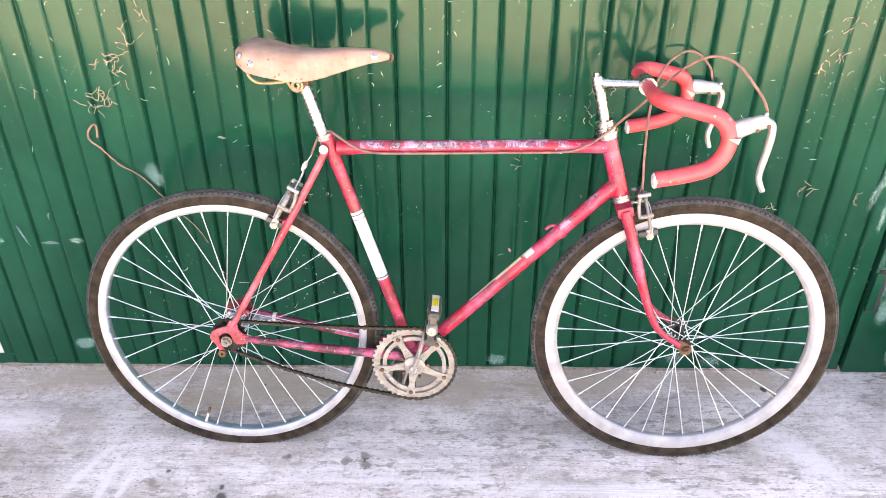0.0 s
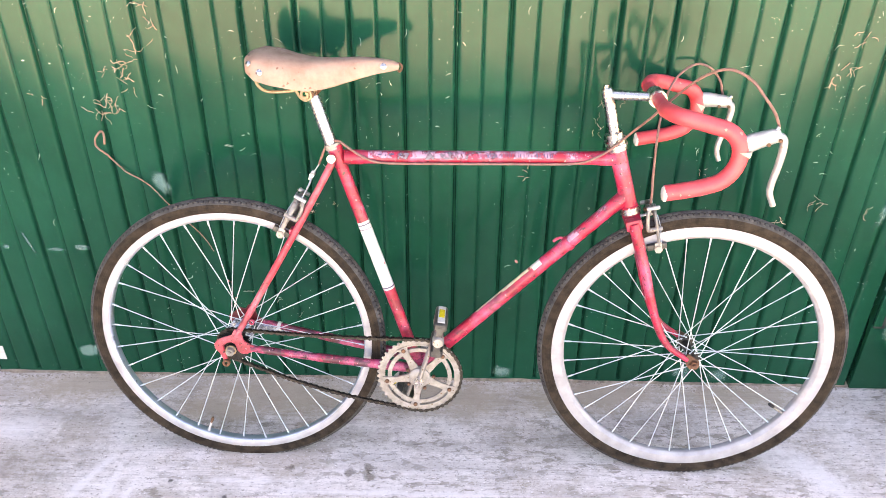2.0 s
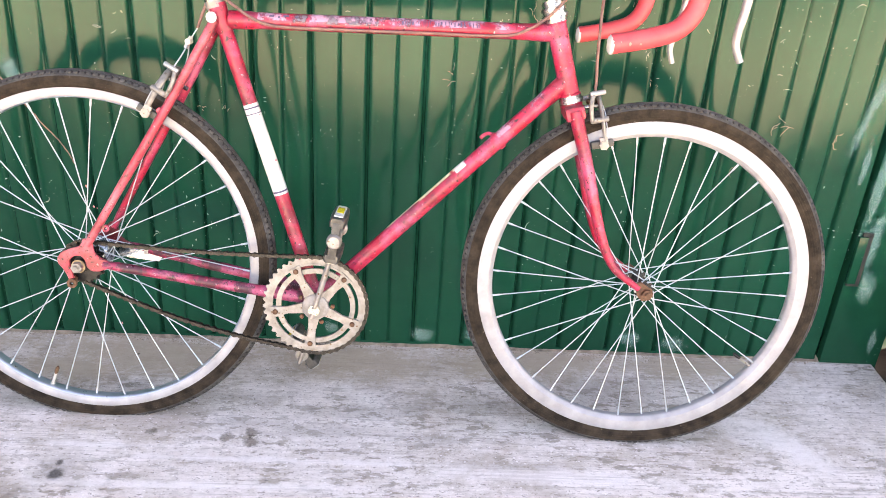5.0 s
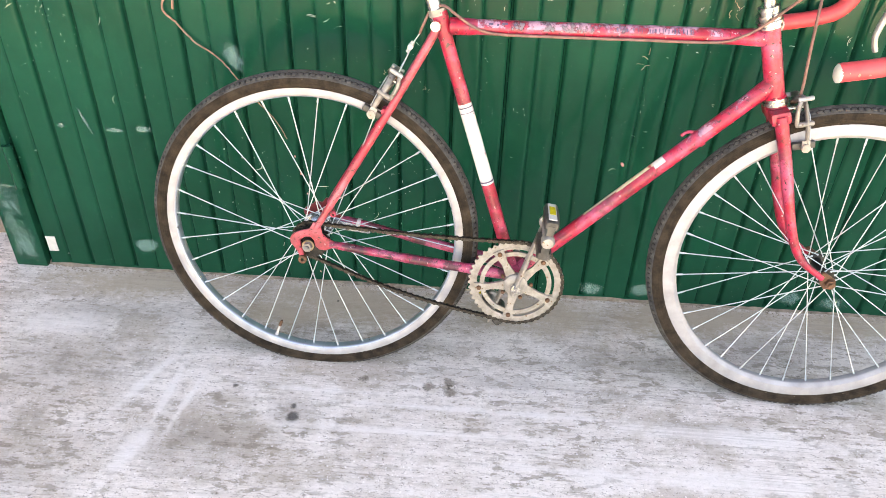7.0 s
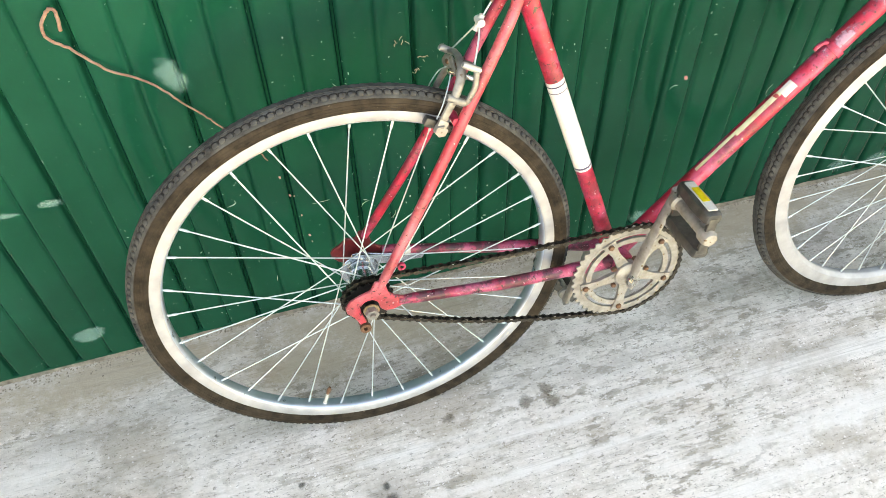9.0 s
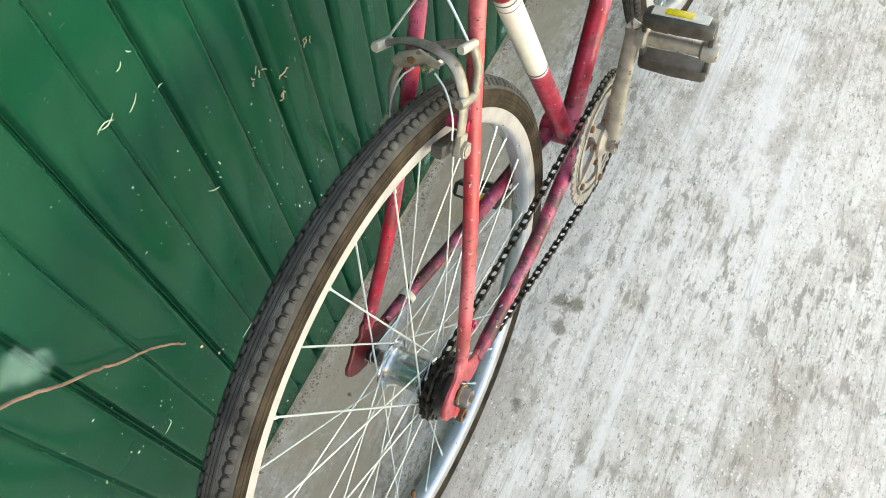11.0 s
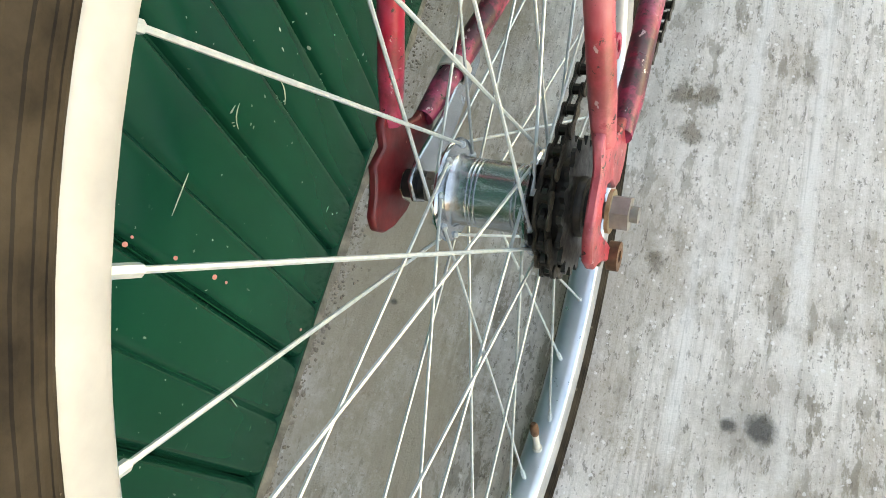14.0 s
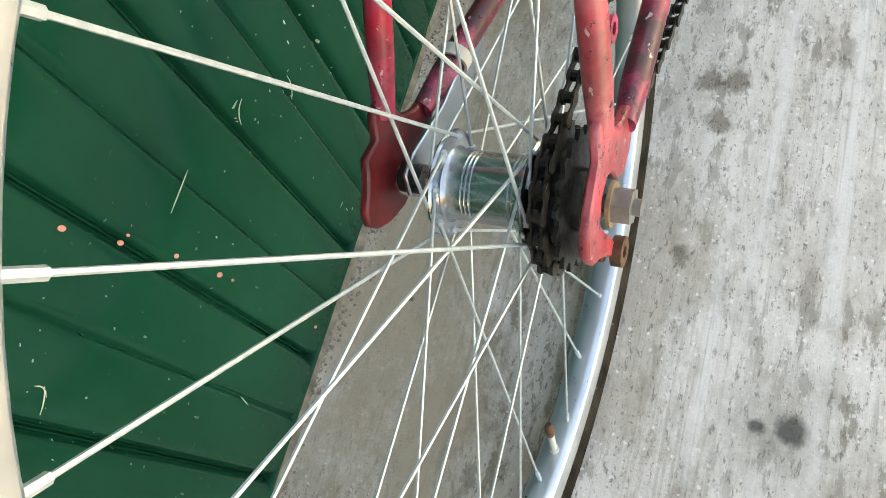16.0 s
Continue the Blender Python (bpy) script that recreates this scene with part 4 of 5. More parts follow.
def cranks():
    """Chainring, crank arms and pedals."""
    ctr = P(BB)
    bm = bmesh.new()
    v0 = -0.046
    teeth = 46
    ro, ri = 0.0905, 0.0800
    out, inn = [], []
    for k in range(teeth * 4):
        a = 2 * math.pi * k / (teeth * 4)
        r = (ro, ro + 0.0045, ro + 0.0045, ro)[k % 4]
        out.append((r * math.cos(a), r * math.sin(a)))
        inn.append((ri * math.cos(a), ri * math.sin(a)))
    def ring(outer, inner, t):
        lv = [[bm.verts.new(ctr + Vector((x, v0 + y, z))) for x, z in pts] for pts, y in ((outer, -t), (outer, t), (inner, t), (inner, -t))]
        n = len(outer)
        for a, b in ((0, 1), (1, 2), (2, 3), (3, 0)):
            for i in range(n):
                bm.faces.new((lv[a][i], lv[a][(i + 1) % n], lv[b][(i + 1) % n], lv[b][i]))
    ring(out, inn, 0.0013)
    circ = lambda r: [(r * math.cos(2 * math.pi * k / 90), r * math.sin(2 * math.pi * k / 90)) for k in range(90)]
    ring(circ(0.0810), circ(0.0772), 0.0020)
    ring(circ(0.0712), circ(0.0622), 0.0022)
    for k in range(5):
        a = radians(47 + 72 * k)
        to = Matrix.Translation(ctr + Vector((0, v0 - 0.002, 0))) @ Matrix.Rotation(-a, 4, "Y")
        plate(bm, [(0.014, -0.011), (0.050, -0.0062), (0.066, -0.0085), (0.081, -0.0115), (0.081, 0.0115), (0.066, 0.0085), (0.050, 0.0062), (0.014, 0.011)], 0.0055, to)
    lathe(bm, [(0.0, -0.060), (0.016, -0.060), (0.0235, -0.055), (0.0235, -0.043), (0.0, -0.043)], 36, at=ctr)
    bmesh.ops.recalc_face_normals(bm, faces=bm.faces[:])
    cr = part("chainring", bm, ALLOY, bike, "dull toothed alloy chainring with five arms")
    for k in range(5):
        a = radians(47 + 72 * k)
        for r, s in ((0.0735, 0.0048), (0.031, 0.0040)):
            bm = bmesh.new()
            lathe(bm, [(0.0, -0.003), (s * 0.8, -0.003), (s, -0.0015), (s, 0.002), (0.0, 0.002)], 14, at=ctr + Vector((r * math.cos(a + (0.5 if r < 0.05 else 0)), v0 - 0.0055, r * math.sin(a + (0.5 if r < 0.05 else 0)))))
            part("chainring_bolt", bm, RUST, cr, "rusty bolt head")
    up = Vector((0.044, 0, 0.159))
    for s, d in ((-1, up), (1, -up)):
        bm = bmesh.new()
        n = d.normalized()
        tube(bm, smooth_path([ctr + Vector((0, s * 0.062, 0)) - n * 0.012, ctr + Vector((0, s * 0.063, 0)), ctr + Vector((0, s * 0.066, 0)) + d * 0.5, ctr + Vector((0, s * 0.072, 0)) + d, ctr + Vector((0, s * 0.072, 0)) + d + n * 0.010], 5), [0.008, 0.0135, 0.0138, 0.0138, 0.013] + [0.0115] * 5 + [0.0100] * 6 + [0.0118] * 4 + [0.008], 14, flat=0.45)
        ca = part("crank_arm", bm, ALLOY, bike, "worn alloy crank arm")
        bm = bmesh.new()
        hexagon(bm, 0.0065, 0.008, ctr + Vector((0, s * 0.072, 0)))
        lathe(bm, [(0.0, -0.003), (0.010, -0.003), (0.010, 0.003), (0.0, 0.003)], 20, at=ctr + Vector((0, s * 0.069, 0)))
        part("crank_nut", bm, CHROME, ca, "chrome crank nut")
        pedal(ctr + d + Vector((0, s * 0.078, 0)), s, radians(8) if s < 0 else radians(-42))


def pedal(at, s, tilt):
    """Block pedal: axle sleeve, two end cages and two rubber blocks with reflectors."""
    m = Matrix.Translation(at) @ Matrix.Rotation(tilt, 4, "Y")
    bm = bmesh.new()
    lathe(bm, [(0.0, 0.0), (0.0125, 0.0), (0.0135, 0.003), (0.0135, 0.010), (0.0090, 0.013), (0.0085, 0.075), (0.0120, 0.078), (0.0125, 0.090), (0.0095, 0.096), (0.0, 0.097)], 24)
    if s < 0:
        bm.transform(Matrix.Scale(-1, 4, (0, 1, 0)))
        bmesh.ops.reverse_faces(bm, faces=bm.faces[:])
    pd = part("pedal", bm, ALLOY, bike, "pedal with worn axle sleeve", m)
    for y in (0.008, 0.086):
        bm = block(bmesh.new(), (0.014, 0.006, 0.062), pose(0, s * y, 0), 0.002)
        part("end_cage", bm, PEDAL_GREY, pd)
    for q in (-1, 1):
        bm = bmesh.new()
        sec = [(-0.0125, -0.008), (-0.014, -0.001), (-0.0125, 0.007), (-0.009, 0.0095), (0.009, 0.0095), (0.0125, 0.007), (0.014, -0.001), (0.0125, -0.008)]
        rows = []
        for y, g in ((0.006, 0.75), (0.010, 0.95), (0.030, 1.0), (0.048, 1.06), (0.066, 1.0), (0.084, 0.95), (0.088, 0.75)):
            rows.append([bm.verts.new((x * g, s * y, q * (0.030 + z * g))) for x, z in sec])
        for a, b in zip(rows, rows[1:]):
            for i in range(len(sec)):
                bm.faces.new((a[i], a[(i + 1) % 8], b[(i + 1) % 8], b[i]))
        bm.faces.new(rows[0])
        bm.faces.new(rows[-1][::-1])
        bmesh.ops.recalc_face_normals(bm, faces=bm.faces[:])
        bl = part("pedal_block", bm, PEDAL_GREY, pd, "dusty grey pedal rubber")
        bm = bmesh.new()
        block(bm, (0.0150, 0.066, 0.003), pose(0, s * 0.047, q * 0.0398), 0.001)
        part("reflector_mount", bm, PALE, bl, "pale reflector mount")
        bm = bmesh.new()
        block(bm, (0.0115, 0.032, 0.003), pose(0, s * 0.045, q * 0.0412), 0.001)
        part("reflector", bm, YELLOW, bl, "yellow pedal reflector")


def drivetrain():
    ctr, hub = Vector((BB[0], BB[1])), Vector(REAR)
    bm = bmesh.new()
    teeth = 18
    prof_o = []
    for k in range(teeth * 4):
        a = 2 * math.pi * k / (teeth * 4)
        r = (0.0345, 0.0395, 0.0395, 0.0345)[k % 4]
        prof_o.append((r * math.cos(a), r * math.sin(a)))
    plate(bm, prof_o, 0.0026, Matrix.Translation(P(REAR, CHAIN_REAR)))
    outer = [(x * 0.955, z * 0.955) for x, z in prof_o]
    plate(bm, outer, 0.0024, Matrix.Translation(P(REAR, CHAIN_REAR - 0.0085)))
    lathe(bm, [(0.0, -0.0160), (0.0125, -0.0160), (0.0130, -0.0145), (0.0160, -0.0140), (0.0165, -0.0125), (0.0165, -0.0098), (0.0255, -0.0094), (0.0258, 0.0), (0.0258, 0.0090), (0.0, 0.0095)], 36, at=P(REAR, CHAIN_REAR))
    part("sprocket", bm, BLACK, bike, "black greasy rear sprocket")
    # chain loop: over both wheels, with a sagging lower run
    rs, rc = 0.0375, 0.0925
    path = []
    for k in range(13):
        a = radians(92 + 168 * k / 12)
        path.append(Vector((hub.x + rs * math.cos(a), hub.y + rs * math.sin(a))))
    p0, p1 = path[-1], Vector((ctr.x + rc * math.cos(radians(254)), ctr.y + rc * math.sin(radians(254))))
    for k in range(1, 12):
        f = k / 12
        path.append(p0.lerp(p1, f) - Vector((0, 0.015 * math.sin(math.pi * f))))
    for k in range(25):
        a = radians(254 + 194 * k / 24)
        path.append(Vector((ctr.x + rc * math.cos(a), ctr.y + rc * math.sin(a))))
    p0, p1 = path[-1], path[0]
    for k in range(1, 12):
        f = k / 12
        path.append(p0.lerp(p1, f) - Vector((0, 0.005 * math.sin(math.pi * f))))
    loop = path + [path[0]]
    cum = [0.0]
    for a, b in zip(loop, loop[1:]):
        cum.append(cum[-1] + (b - a).length)
    count = int(round(cum[-1] / 0.0127 / 2) * 2)
    pins = []
    j = 0
    for k in range(count):
        d = cum[-1] * k / count
        while cum[j + 1] < d:
            j += 1
        pins.append(loop[j].lerp(loop[j + 1], (d - cum[j]) / (cum[j + 1] - cum[j])))
    bm = bmesh.new()
    def line(x):
        return CHAIN_REAR + (CHAIN_FRONT - CHAIN_REAR) * min(1.0, max(0.0, (x - hub.x) / (ctr.x - hub.x)))
    for p in pins:
        tube(bm, [(p.x, line(p.x) - 0.0035, p.y), (p.x, line(p.x) + 0.0035, p.y)], 0.0030, 8)
    ch = part("chain", bm, CHAIN, bike, "dark oily bicycle chain with rusty outer plates")
    meshes = []
    for gap in (0.0025, 0.0036):
        lb = bmesh.new()
        pit = cum[-1] / count
        ol = []
        for k in range(7):
            a = radians(90 + 180 * k / 6)
            ol.append((0.0039 * math.cos(a), 0.0039 * math.sin(a)))
        ol.append((pit / 2, -0.0019))
        for k in range(7):
            a = radians(-90 + 180 * k / 6)
            ol.append((pit + 0.0039 * math.cos(a), 0.0039 * math.sin(a)))
        ol.append((pit / 2, 0.0019))
        for s in (-1, 1):
            plate(lb, ol, 0.0011, Matrix.Translation((0, s * gap, 0)))
        meshes.append(link_mesh("link", lb, CHAIN if gap < 0.003 else CHAIN_RUST))
    for k, p in enumerate(pins):
        q = pins[(k + 1) % count]
        d = q - p
        part("link", meshes[k % 2], None, ch, m=Matrix.Translation((p.x, line(p.x), p.y)) @ Matrix.Rotation(-math.atan2(d.y, d.x), 4, "Y"))


def saddle():
    rows_in = ((0.084, 0.040, 0.957, 0.945), (0.090, 0.060, 0.963, 0.932), (0.108, 0.073, 0.968, 0.920), (0.138, 0.076, 0.965, 0.912), (0.170, 0.066, 0.957, 0.904), (0.200, 0.052, 0.952, 0.897), (0.230, 0.040, 0.951, 0.899), (0.262, 0.030, 0.953, 0.908), (0.300, 0.0225, 0.955, 0.919), (0.338, 0.0185, 0.953, 0.928), (0.362, 0.015, 0.949, 0.932), (0.373, 0.010, 0.945, 0.935))
    bm = bmesh.new()
    n = 20
    def section(u, hw, top, skirt, inset):
        hw, top = hw - inset, top - inset
        out = []
        for k in range(n + 1):
            f = -1 + 2 * k / n
            a = f * math.pi / 2
            y = hw * math.copysign(abs(math.sin(a)) ** 0.72, f)
            drop = (1 - abs(math.cos(a)) ** 0.55)
            out.append(Vector((u, y, top + (skirt - top) * drop)))
        return out
    outer = [[bm.verts.new(p) for p in section(*r, 0.0)] for r in rows_in]
    inner = [[bm.verts.new(p) for p in section(*r, 0.0035)] for r in rows_in]
    for grid in (outer, inner):
        for a, b in zip(grid, grid[1:]):
            for k in range(n):
                bm.faces.new((a[k], a[k + 1], b[k + 1], b[k]))
    for k in (0, n):
        for i in range(len(rows_in) - 1):
            bm.faces.new((outer[i][k], outer[i + 1][k], inner[i + 1][k], inner[i][k]))
    for i in (0, -1):
        for k in range(n):
            bm.faces.new((outer[i][k], outer[i][k + 1], inner[i][k + 1], inner[i][k]))
    bmesh.ops.recalc_face_normals(bm, faces=bm.faces[:])
    sd = part("saddle", bm, LEATHER, bike, "worn tan leather saddle with rivets")
    for u, v, w, r, nd in ((0.098, -0.066, 0.950, 0.0058, (-0.5, -0.8, 0.4)), (0.120, -0.0745, 0.936, 0.0062, (-0.1, -0.95, 0.3)), (0.093, -0.040, 0.958, 0.0055, (-0.7, -0.5, 0.5)), (0.098, 0.066, 0.950, 0.0058, (-0.5, 0.8, 0.4)), (0.093, 0.0, 0.960, 0.0055, (-0.8, 0, 0.6)), (0.345, -0.0175, 0.941, 0.0062, (0.1, -0.95, 0.3)), (0.345, 0.0175, 0.941, 0.0062, (0.1, 0.95, 0.3))):
        bm = bmesh.new()
        lathe(bm, [(0.0, 0.0022), (r * 0.6, 0.0017), (r, 0.0), (r, -0.002), (0.0, -0.002)], 18, "z")
        part("rivet", bm, CHROME, sd, "bright domed rivet", Matrix.Translation((u, v, w)) @ Vector(nd).to_track_quat("Z", "Y").to_matrix().to_4x4())
    # undercarriage: cantle wire, rails with coils, nose bolt
    for s in (-1, 1):
        bm = bmesh.new()
        pts = [Vector((0.108, s * 0.060, 0.925)), Vector((0.112, s * 0.058, 0.908)), Vector((0.125, s * 0.050, 0.896)), Vector((0.150, s * 0.043, 0.894)), Vector((0.178, s * 0.036, 0.896))]
        spiral = []
        for k in range(26):
            a = radians(200 + 24 * k)
            r = 0.0125 - 0.0085 * k / 25
            spiral.append(Vector((0.196 + r * math.cos(a), s * (0.034 + 0.0002 * k), 0.888 + r * math.sin(a))))
        tube(bm, smooth_path(pts, 5) + spiral, 0.0030, 8)
        tube(bm, smooth_path([(0.208, s * 0.030, 0.884), (0.216, s * 0.026, 0.896), (0.240, s * 0.020, 0.900), (0.300, s * 0.010, 0.918), (0.340, s * 0.006, 0.930)], 5), 0.0024, 8)
        part("saddle_spring", bm, BRASS, sd, "yellowed coiled saddle wire")
    bm = bmesh.new()
    tube(bm, smooth_path([(0.366, 0, 0.944), (0.376, 0, 0.943), (0.379, 0, 0.936), (0.375, 0, 0.929), (0.371, 0, 0.931)], 5), 0.0024, 8)
    tube(bm, [(0.330, 0, 0.928), (0.372, 0, 0.934)], 0.0028, 8)
    part("nose_hook", bm, RUST, sd, "rusty hook at the saddle nose")
    bm = bmesh.new()
    block(bm, (0.024, 0.050, 0.012), pose(0.205, 0, 0.889), 0.003)
    hexagon(bm, 0.008, 0.010, (0.205, -0.030, 0.888))
    hexagon(bm, 0.008, 0.010, (0.205, 0.030, 0.888))
    part("saddle_clamp", bm, RUST, sd, "rusty saddle clamp")
    bm = bmesh.new()
    tube(bm, [P((0.2405, 0.762)), P((0.2060, 0.872)), P((0.2045, 0.878)), P((0.2030, 0.890))], [0.0128, 0.0128, 0.0110, 0.0110], 24)
    part("seatpost", bm, CHROME, bike, "bright chromed seat post")
    bm = bmesh.new()
    tube(bm, [P((0.238, 0.757), -0.024), P((0.238, 0.757), 0.024)], 0.0055, 14)
    for s in (-1, 1):
        lathe(bm, [(0.0, -0.004), (0.0088, -0.004), (0.0088, 0.002), (0.006, 0.004), (0.0, 0.004)], 18, at=P((0.238, 0.757), s * 0.022))
    part("seat_bolt", bm, CHROME, bike, "chromed seat clamp bolt")
    bm = bmesh.new()
    d = (P((0.216, 0.874)) - P((0.246, 0.762))).normalized()
    tube(bm, [P((0.2405, 0.772)), P((0.2370, 0.783))], 0.0165, 24)
    part("seat_collar", bm, ALLOY, bike, "dull collar at the seat tube top")


BAR_HALF = {-1: 0.180, 1: 0.160}
BAR_TOP = {-1: 0.178, 1: 0.136}
FW = 0.007
LEVER_TURN = {-1: Matrix.Translation((0.985, 0, 0.848)) @ Matrix.Rotation(radians(13), 4, "Y") @ Matrix.Translation((-0.985, 0, -0.848)), 1: Matrix.Translation((0.985, 0, 0.848)) @ Matrix.Rotation(radians(38), 4, "Y") @ Matrix.Translation((-0.985, 0, -0.848))}


def bars():
    bm = bmesh.new()
    top = P((0.773, 0.905))
    tube(bm, [P(HEAD_T) + _ax * 0.030, P((0.782, 0.880)), P((0.776, 0.900)), P((0.7745, 0.906))], [0.0112, 0.0112, 0.0118, 0.0095], 20)
    tube(bm, smooth_path([P((0.779, 0.893)), P((0.800, 0.8925)), P((0.845, 0.892)), P((0.862, 0.892))], 4), [0.0098] * 6 + [0.0092] * 6 + [0.010], 18)
    tube(bm, [P((0.871, 0.892), -0.021), P((0.871, 0.892), 0.021)], 0.0170, 22)
    hexagon(bm, 0.006, 0.007, P((0.7735, 0.909)), "z")
    part("stem", bm, CHROME, bike, "chromed quill stem", STEER)
    bm = bmesh.new()
    for s in (-1, 1):
        h, b = BAR_HALF[s], BAR_TOP[s]
        pts = smooth_path([P((0.871, 0.892), s * 0.020), P((0.870, 0.893), s * 0.085), P((0.871, 0.8965), s * (b - 0.050)), P((0.882, 0.897), s * (b - 0.018)), P((0.906, 0.894), s * (b - 0.004)), P((0.940, 0.886), s * b), P((0.967, 0.878), s * (b + h) / 2), P((0.985, 0.860), s * h), P((0.991, 0.836), s * h), P((0.984, 0.809), s * h), P((0.965, 0.787), s * h), P((0.935, 0.775), s * h), P((0.902, 0.767), s * h), P((0.872, 0.761), s * h)], 6)
        n = len(pts)
        tube(bm, pts, [0.0128 if i < 9 else 0.0146 + 0.0004 * (i % 2) for i in range(n)], 16)
    hb = part("handlebar", bm, TAPE, bike, "drop handlebar wrapped in coral red tape", STEER)
    for s in (-1, 1):
        bm = bmesh.new()
        lathe(bm, [(0.0, -0.004), (0.011, -0.003), (0.0148, 0.0), (0.0148, 0.004), (0.0, 0.004)], 20, "x", at=P((0.8700, 0.7605), s * BAR_HALF[s]))
        part("bar_plug", bm, PALE, hb, "white bar end plug")
    for s in (-1, 1):
        brake_lever(s)


def brake_lever(s):
    v = s * BAR_HALF[s]
    bm = bmesh.new()
    # hood: tapered rounded body
    rows = []
    prof = ((0.984, 0.850, 0.018, 0.010), (0.996, 0.862, 0.0155, 0.0105), (1.012, 0.873, 0.0135, 0.0105), (1.026, 0.882, 0.0125, 0.0100), (1.036, 0.886, 0.0105, 0.0085))
    seg = 14
    for u, w, hz, hy in prof:
        ring = []
        for k in range(seg):
            a = 2 * math.pi * k / seg
            c, q = math.cos(a), math.sin(a)
            ring.append(bm.verts.new(Vector((u - 0.35 * hz * q, v + hy * math.copysign(abs(c) ** 0.7, c), w + hz * math.copysign(abs(q) ** 0.7, q)))))
        rows.append(ring)
    for a, b in zip(rows, rows[1:]):
        for k in range(seg):
            bm.faces.new((a[k], a[(k + 1) % seg], b[(k + 1) % seg], b[k]))
    bm.faces.new(rows[0])
    bm.faces.new(rows[-1][::-1])
    bmesh.ops.recalc_face_normals(bm, faces=bm.faces[:])
    lv = part("brake_lever", bm, PALE_ALLOY, bike, "pale alloy brake lever hood", STEER @ Matrix.Translation((FW, 0, 0)) @ LEVER_TURN[s])
    bm = bmesh.new()
    pts = smooth_path([P((1.030, 0.888), v), P((1.044, 0.880), v), P((1.046, 0.862), v), P((1.041, 0.830), v), P((1.034, 0.800), v), P((1.033, 0.780), v), P((1.041, 0.758), v)], 5)
    n = len(pts)
    tube(bm, pts, [0.0075 - 0.0022 * i / (n - 1) for i in range(n)], 12, flat=1.25)
    swing = Matrix.Translation((1.036, 0, 0.882)) @ Matrix.Rotation(radians(-17 if s < 0 else -36), 4, "Y") @ Matrix.Translation((-1.036, 0, -0.882))
    part("lever_blade", bm, PALE_ALLOY, lv, "curved pale lever blade", swing)
    bm = bmesh.new()
    for u, w in ((1.022, 0.868), (1.038, 0.880)):
        lathe(bm, [(0.0, -0.0118), (0.0032, -0.0118), (0.0032, 0.0118), (0.0, 0.0118)], 12, at=P((u, w), v))
    part("lever_pin", bm, RUST, lv)
    bm = bmesh.new()
    tube(bm, [P((1.026, 0.888), v), P((1.030, 0.900), v)], 0.0042, 12)
    part("cable_collar", bm, CHROME, lv)
    # clamp band round the bar
    bm = bmesh.new()
    plate(bm, [(0.979, 0.843), (0.999, 0.838), (0.999, 0.850)], 0.0306, Matrix.Translation((0, v, 0)))
    part("lever_clamp", bm, ALLOY, lv)


def cables():
    h, g = BAR_HALF[-1], BAR_HALF[1]
    def run(name, pts, r=0.0026, mat=CABLE, label="brown sleeved brake cable"):
        bm = bmesh.new()
        tube(bm, smooth_path(pts, 8), r, 8)
        part(name, bm, mat, bike, label)
    # near lever to the rear brake, along the top tube
    run("rear_brake_cable", [P((1.044, 0.884), -h), P((1.034, 0.905), -h), P((1.016, 0.9285), -0.178), P((0.988, 0.960), -0.168), P((0.954, 0.974), -0.152), P((0.920, 0.959), -0.132), P((0.889, 0.921), -0.100), P((0.852, 0.868), -0.068), P((0.820, 0.826), -0.040), P((0.793, 0.793), -0.0235), P((0.762, 0.7700), -0.0175), P((0.720, 0.7565), -0.0145), P((0.60, 0.753), -0.0150), P((0.45, 0.7495), -0.0150), P((0.345, 0.7485), -0.0155), P((0.305, 0.758), -0.0160), P((0.272, 0.778), -0.0150), P((0.250, 0.790), -0.008), P((0.228, 0.781), -0.004), P((0.214, 0.752), -0.002), P((0.2085, 0.738), 0.0)])
    run("inner_cable", [P((0.2085, 0.738)), P((0.2008, 0.7265)), P(YOKE)], 0.0012, SPOKE, "thin bare cable strand")
    # far lever to the front brake
    run("front_brake_cable", [P((1.052, 0.858), g), P((1.047, 0.872), g), P((1.037, 0.896), 0.155), P((1.009, 0.9235), 0.145), P((0.975, 0.931), 0.132), P((0.936, 0.912), 0.105), P((0.909, 0.878), 0.070), P((0.889, 0.826), 0.020), P((0.885, 0.740), 0.0), P((0.888, 0.690), 0.0), P((0.887, 0.668), 0.0)])
    run("straddle_wire", [P(YOKE), P((0.187, 0.697), -0.014), P((0.1745, 0.6716), -0.033)], 0.0012, SPOKE, "thin bare cable strand")
    run("straddle_wire", [P(YOKE), P((0.184, 0.691), 0.022), P((0.1665, 0.6580), 0.047)], 0.0012, SPOKE, "thin bare cable strand")
    bm = bmesh.new()
    lathe(bm, [(0.0, -0.008), (0.005, -0.008), (0.005, 0.008), (0.0, 0.008)], 14, "y", at=P(YOKE))
    tube(bm, [P((YOKE[0] + 0.004, YOKE[1] + 0.008)), P((YOKE[0] - 0.006, YOKE[1] - 0.011))], 0.0036, 12)
    part("cable_yoke", bm, PALE, bike, "pale cable yoke")


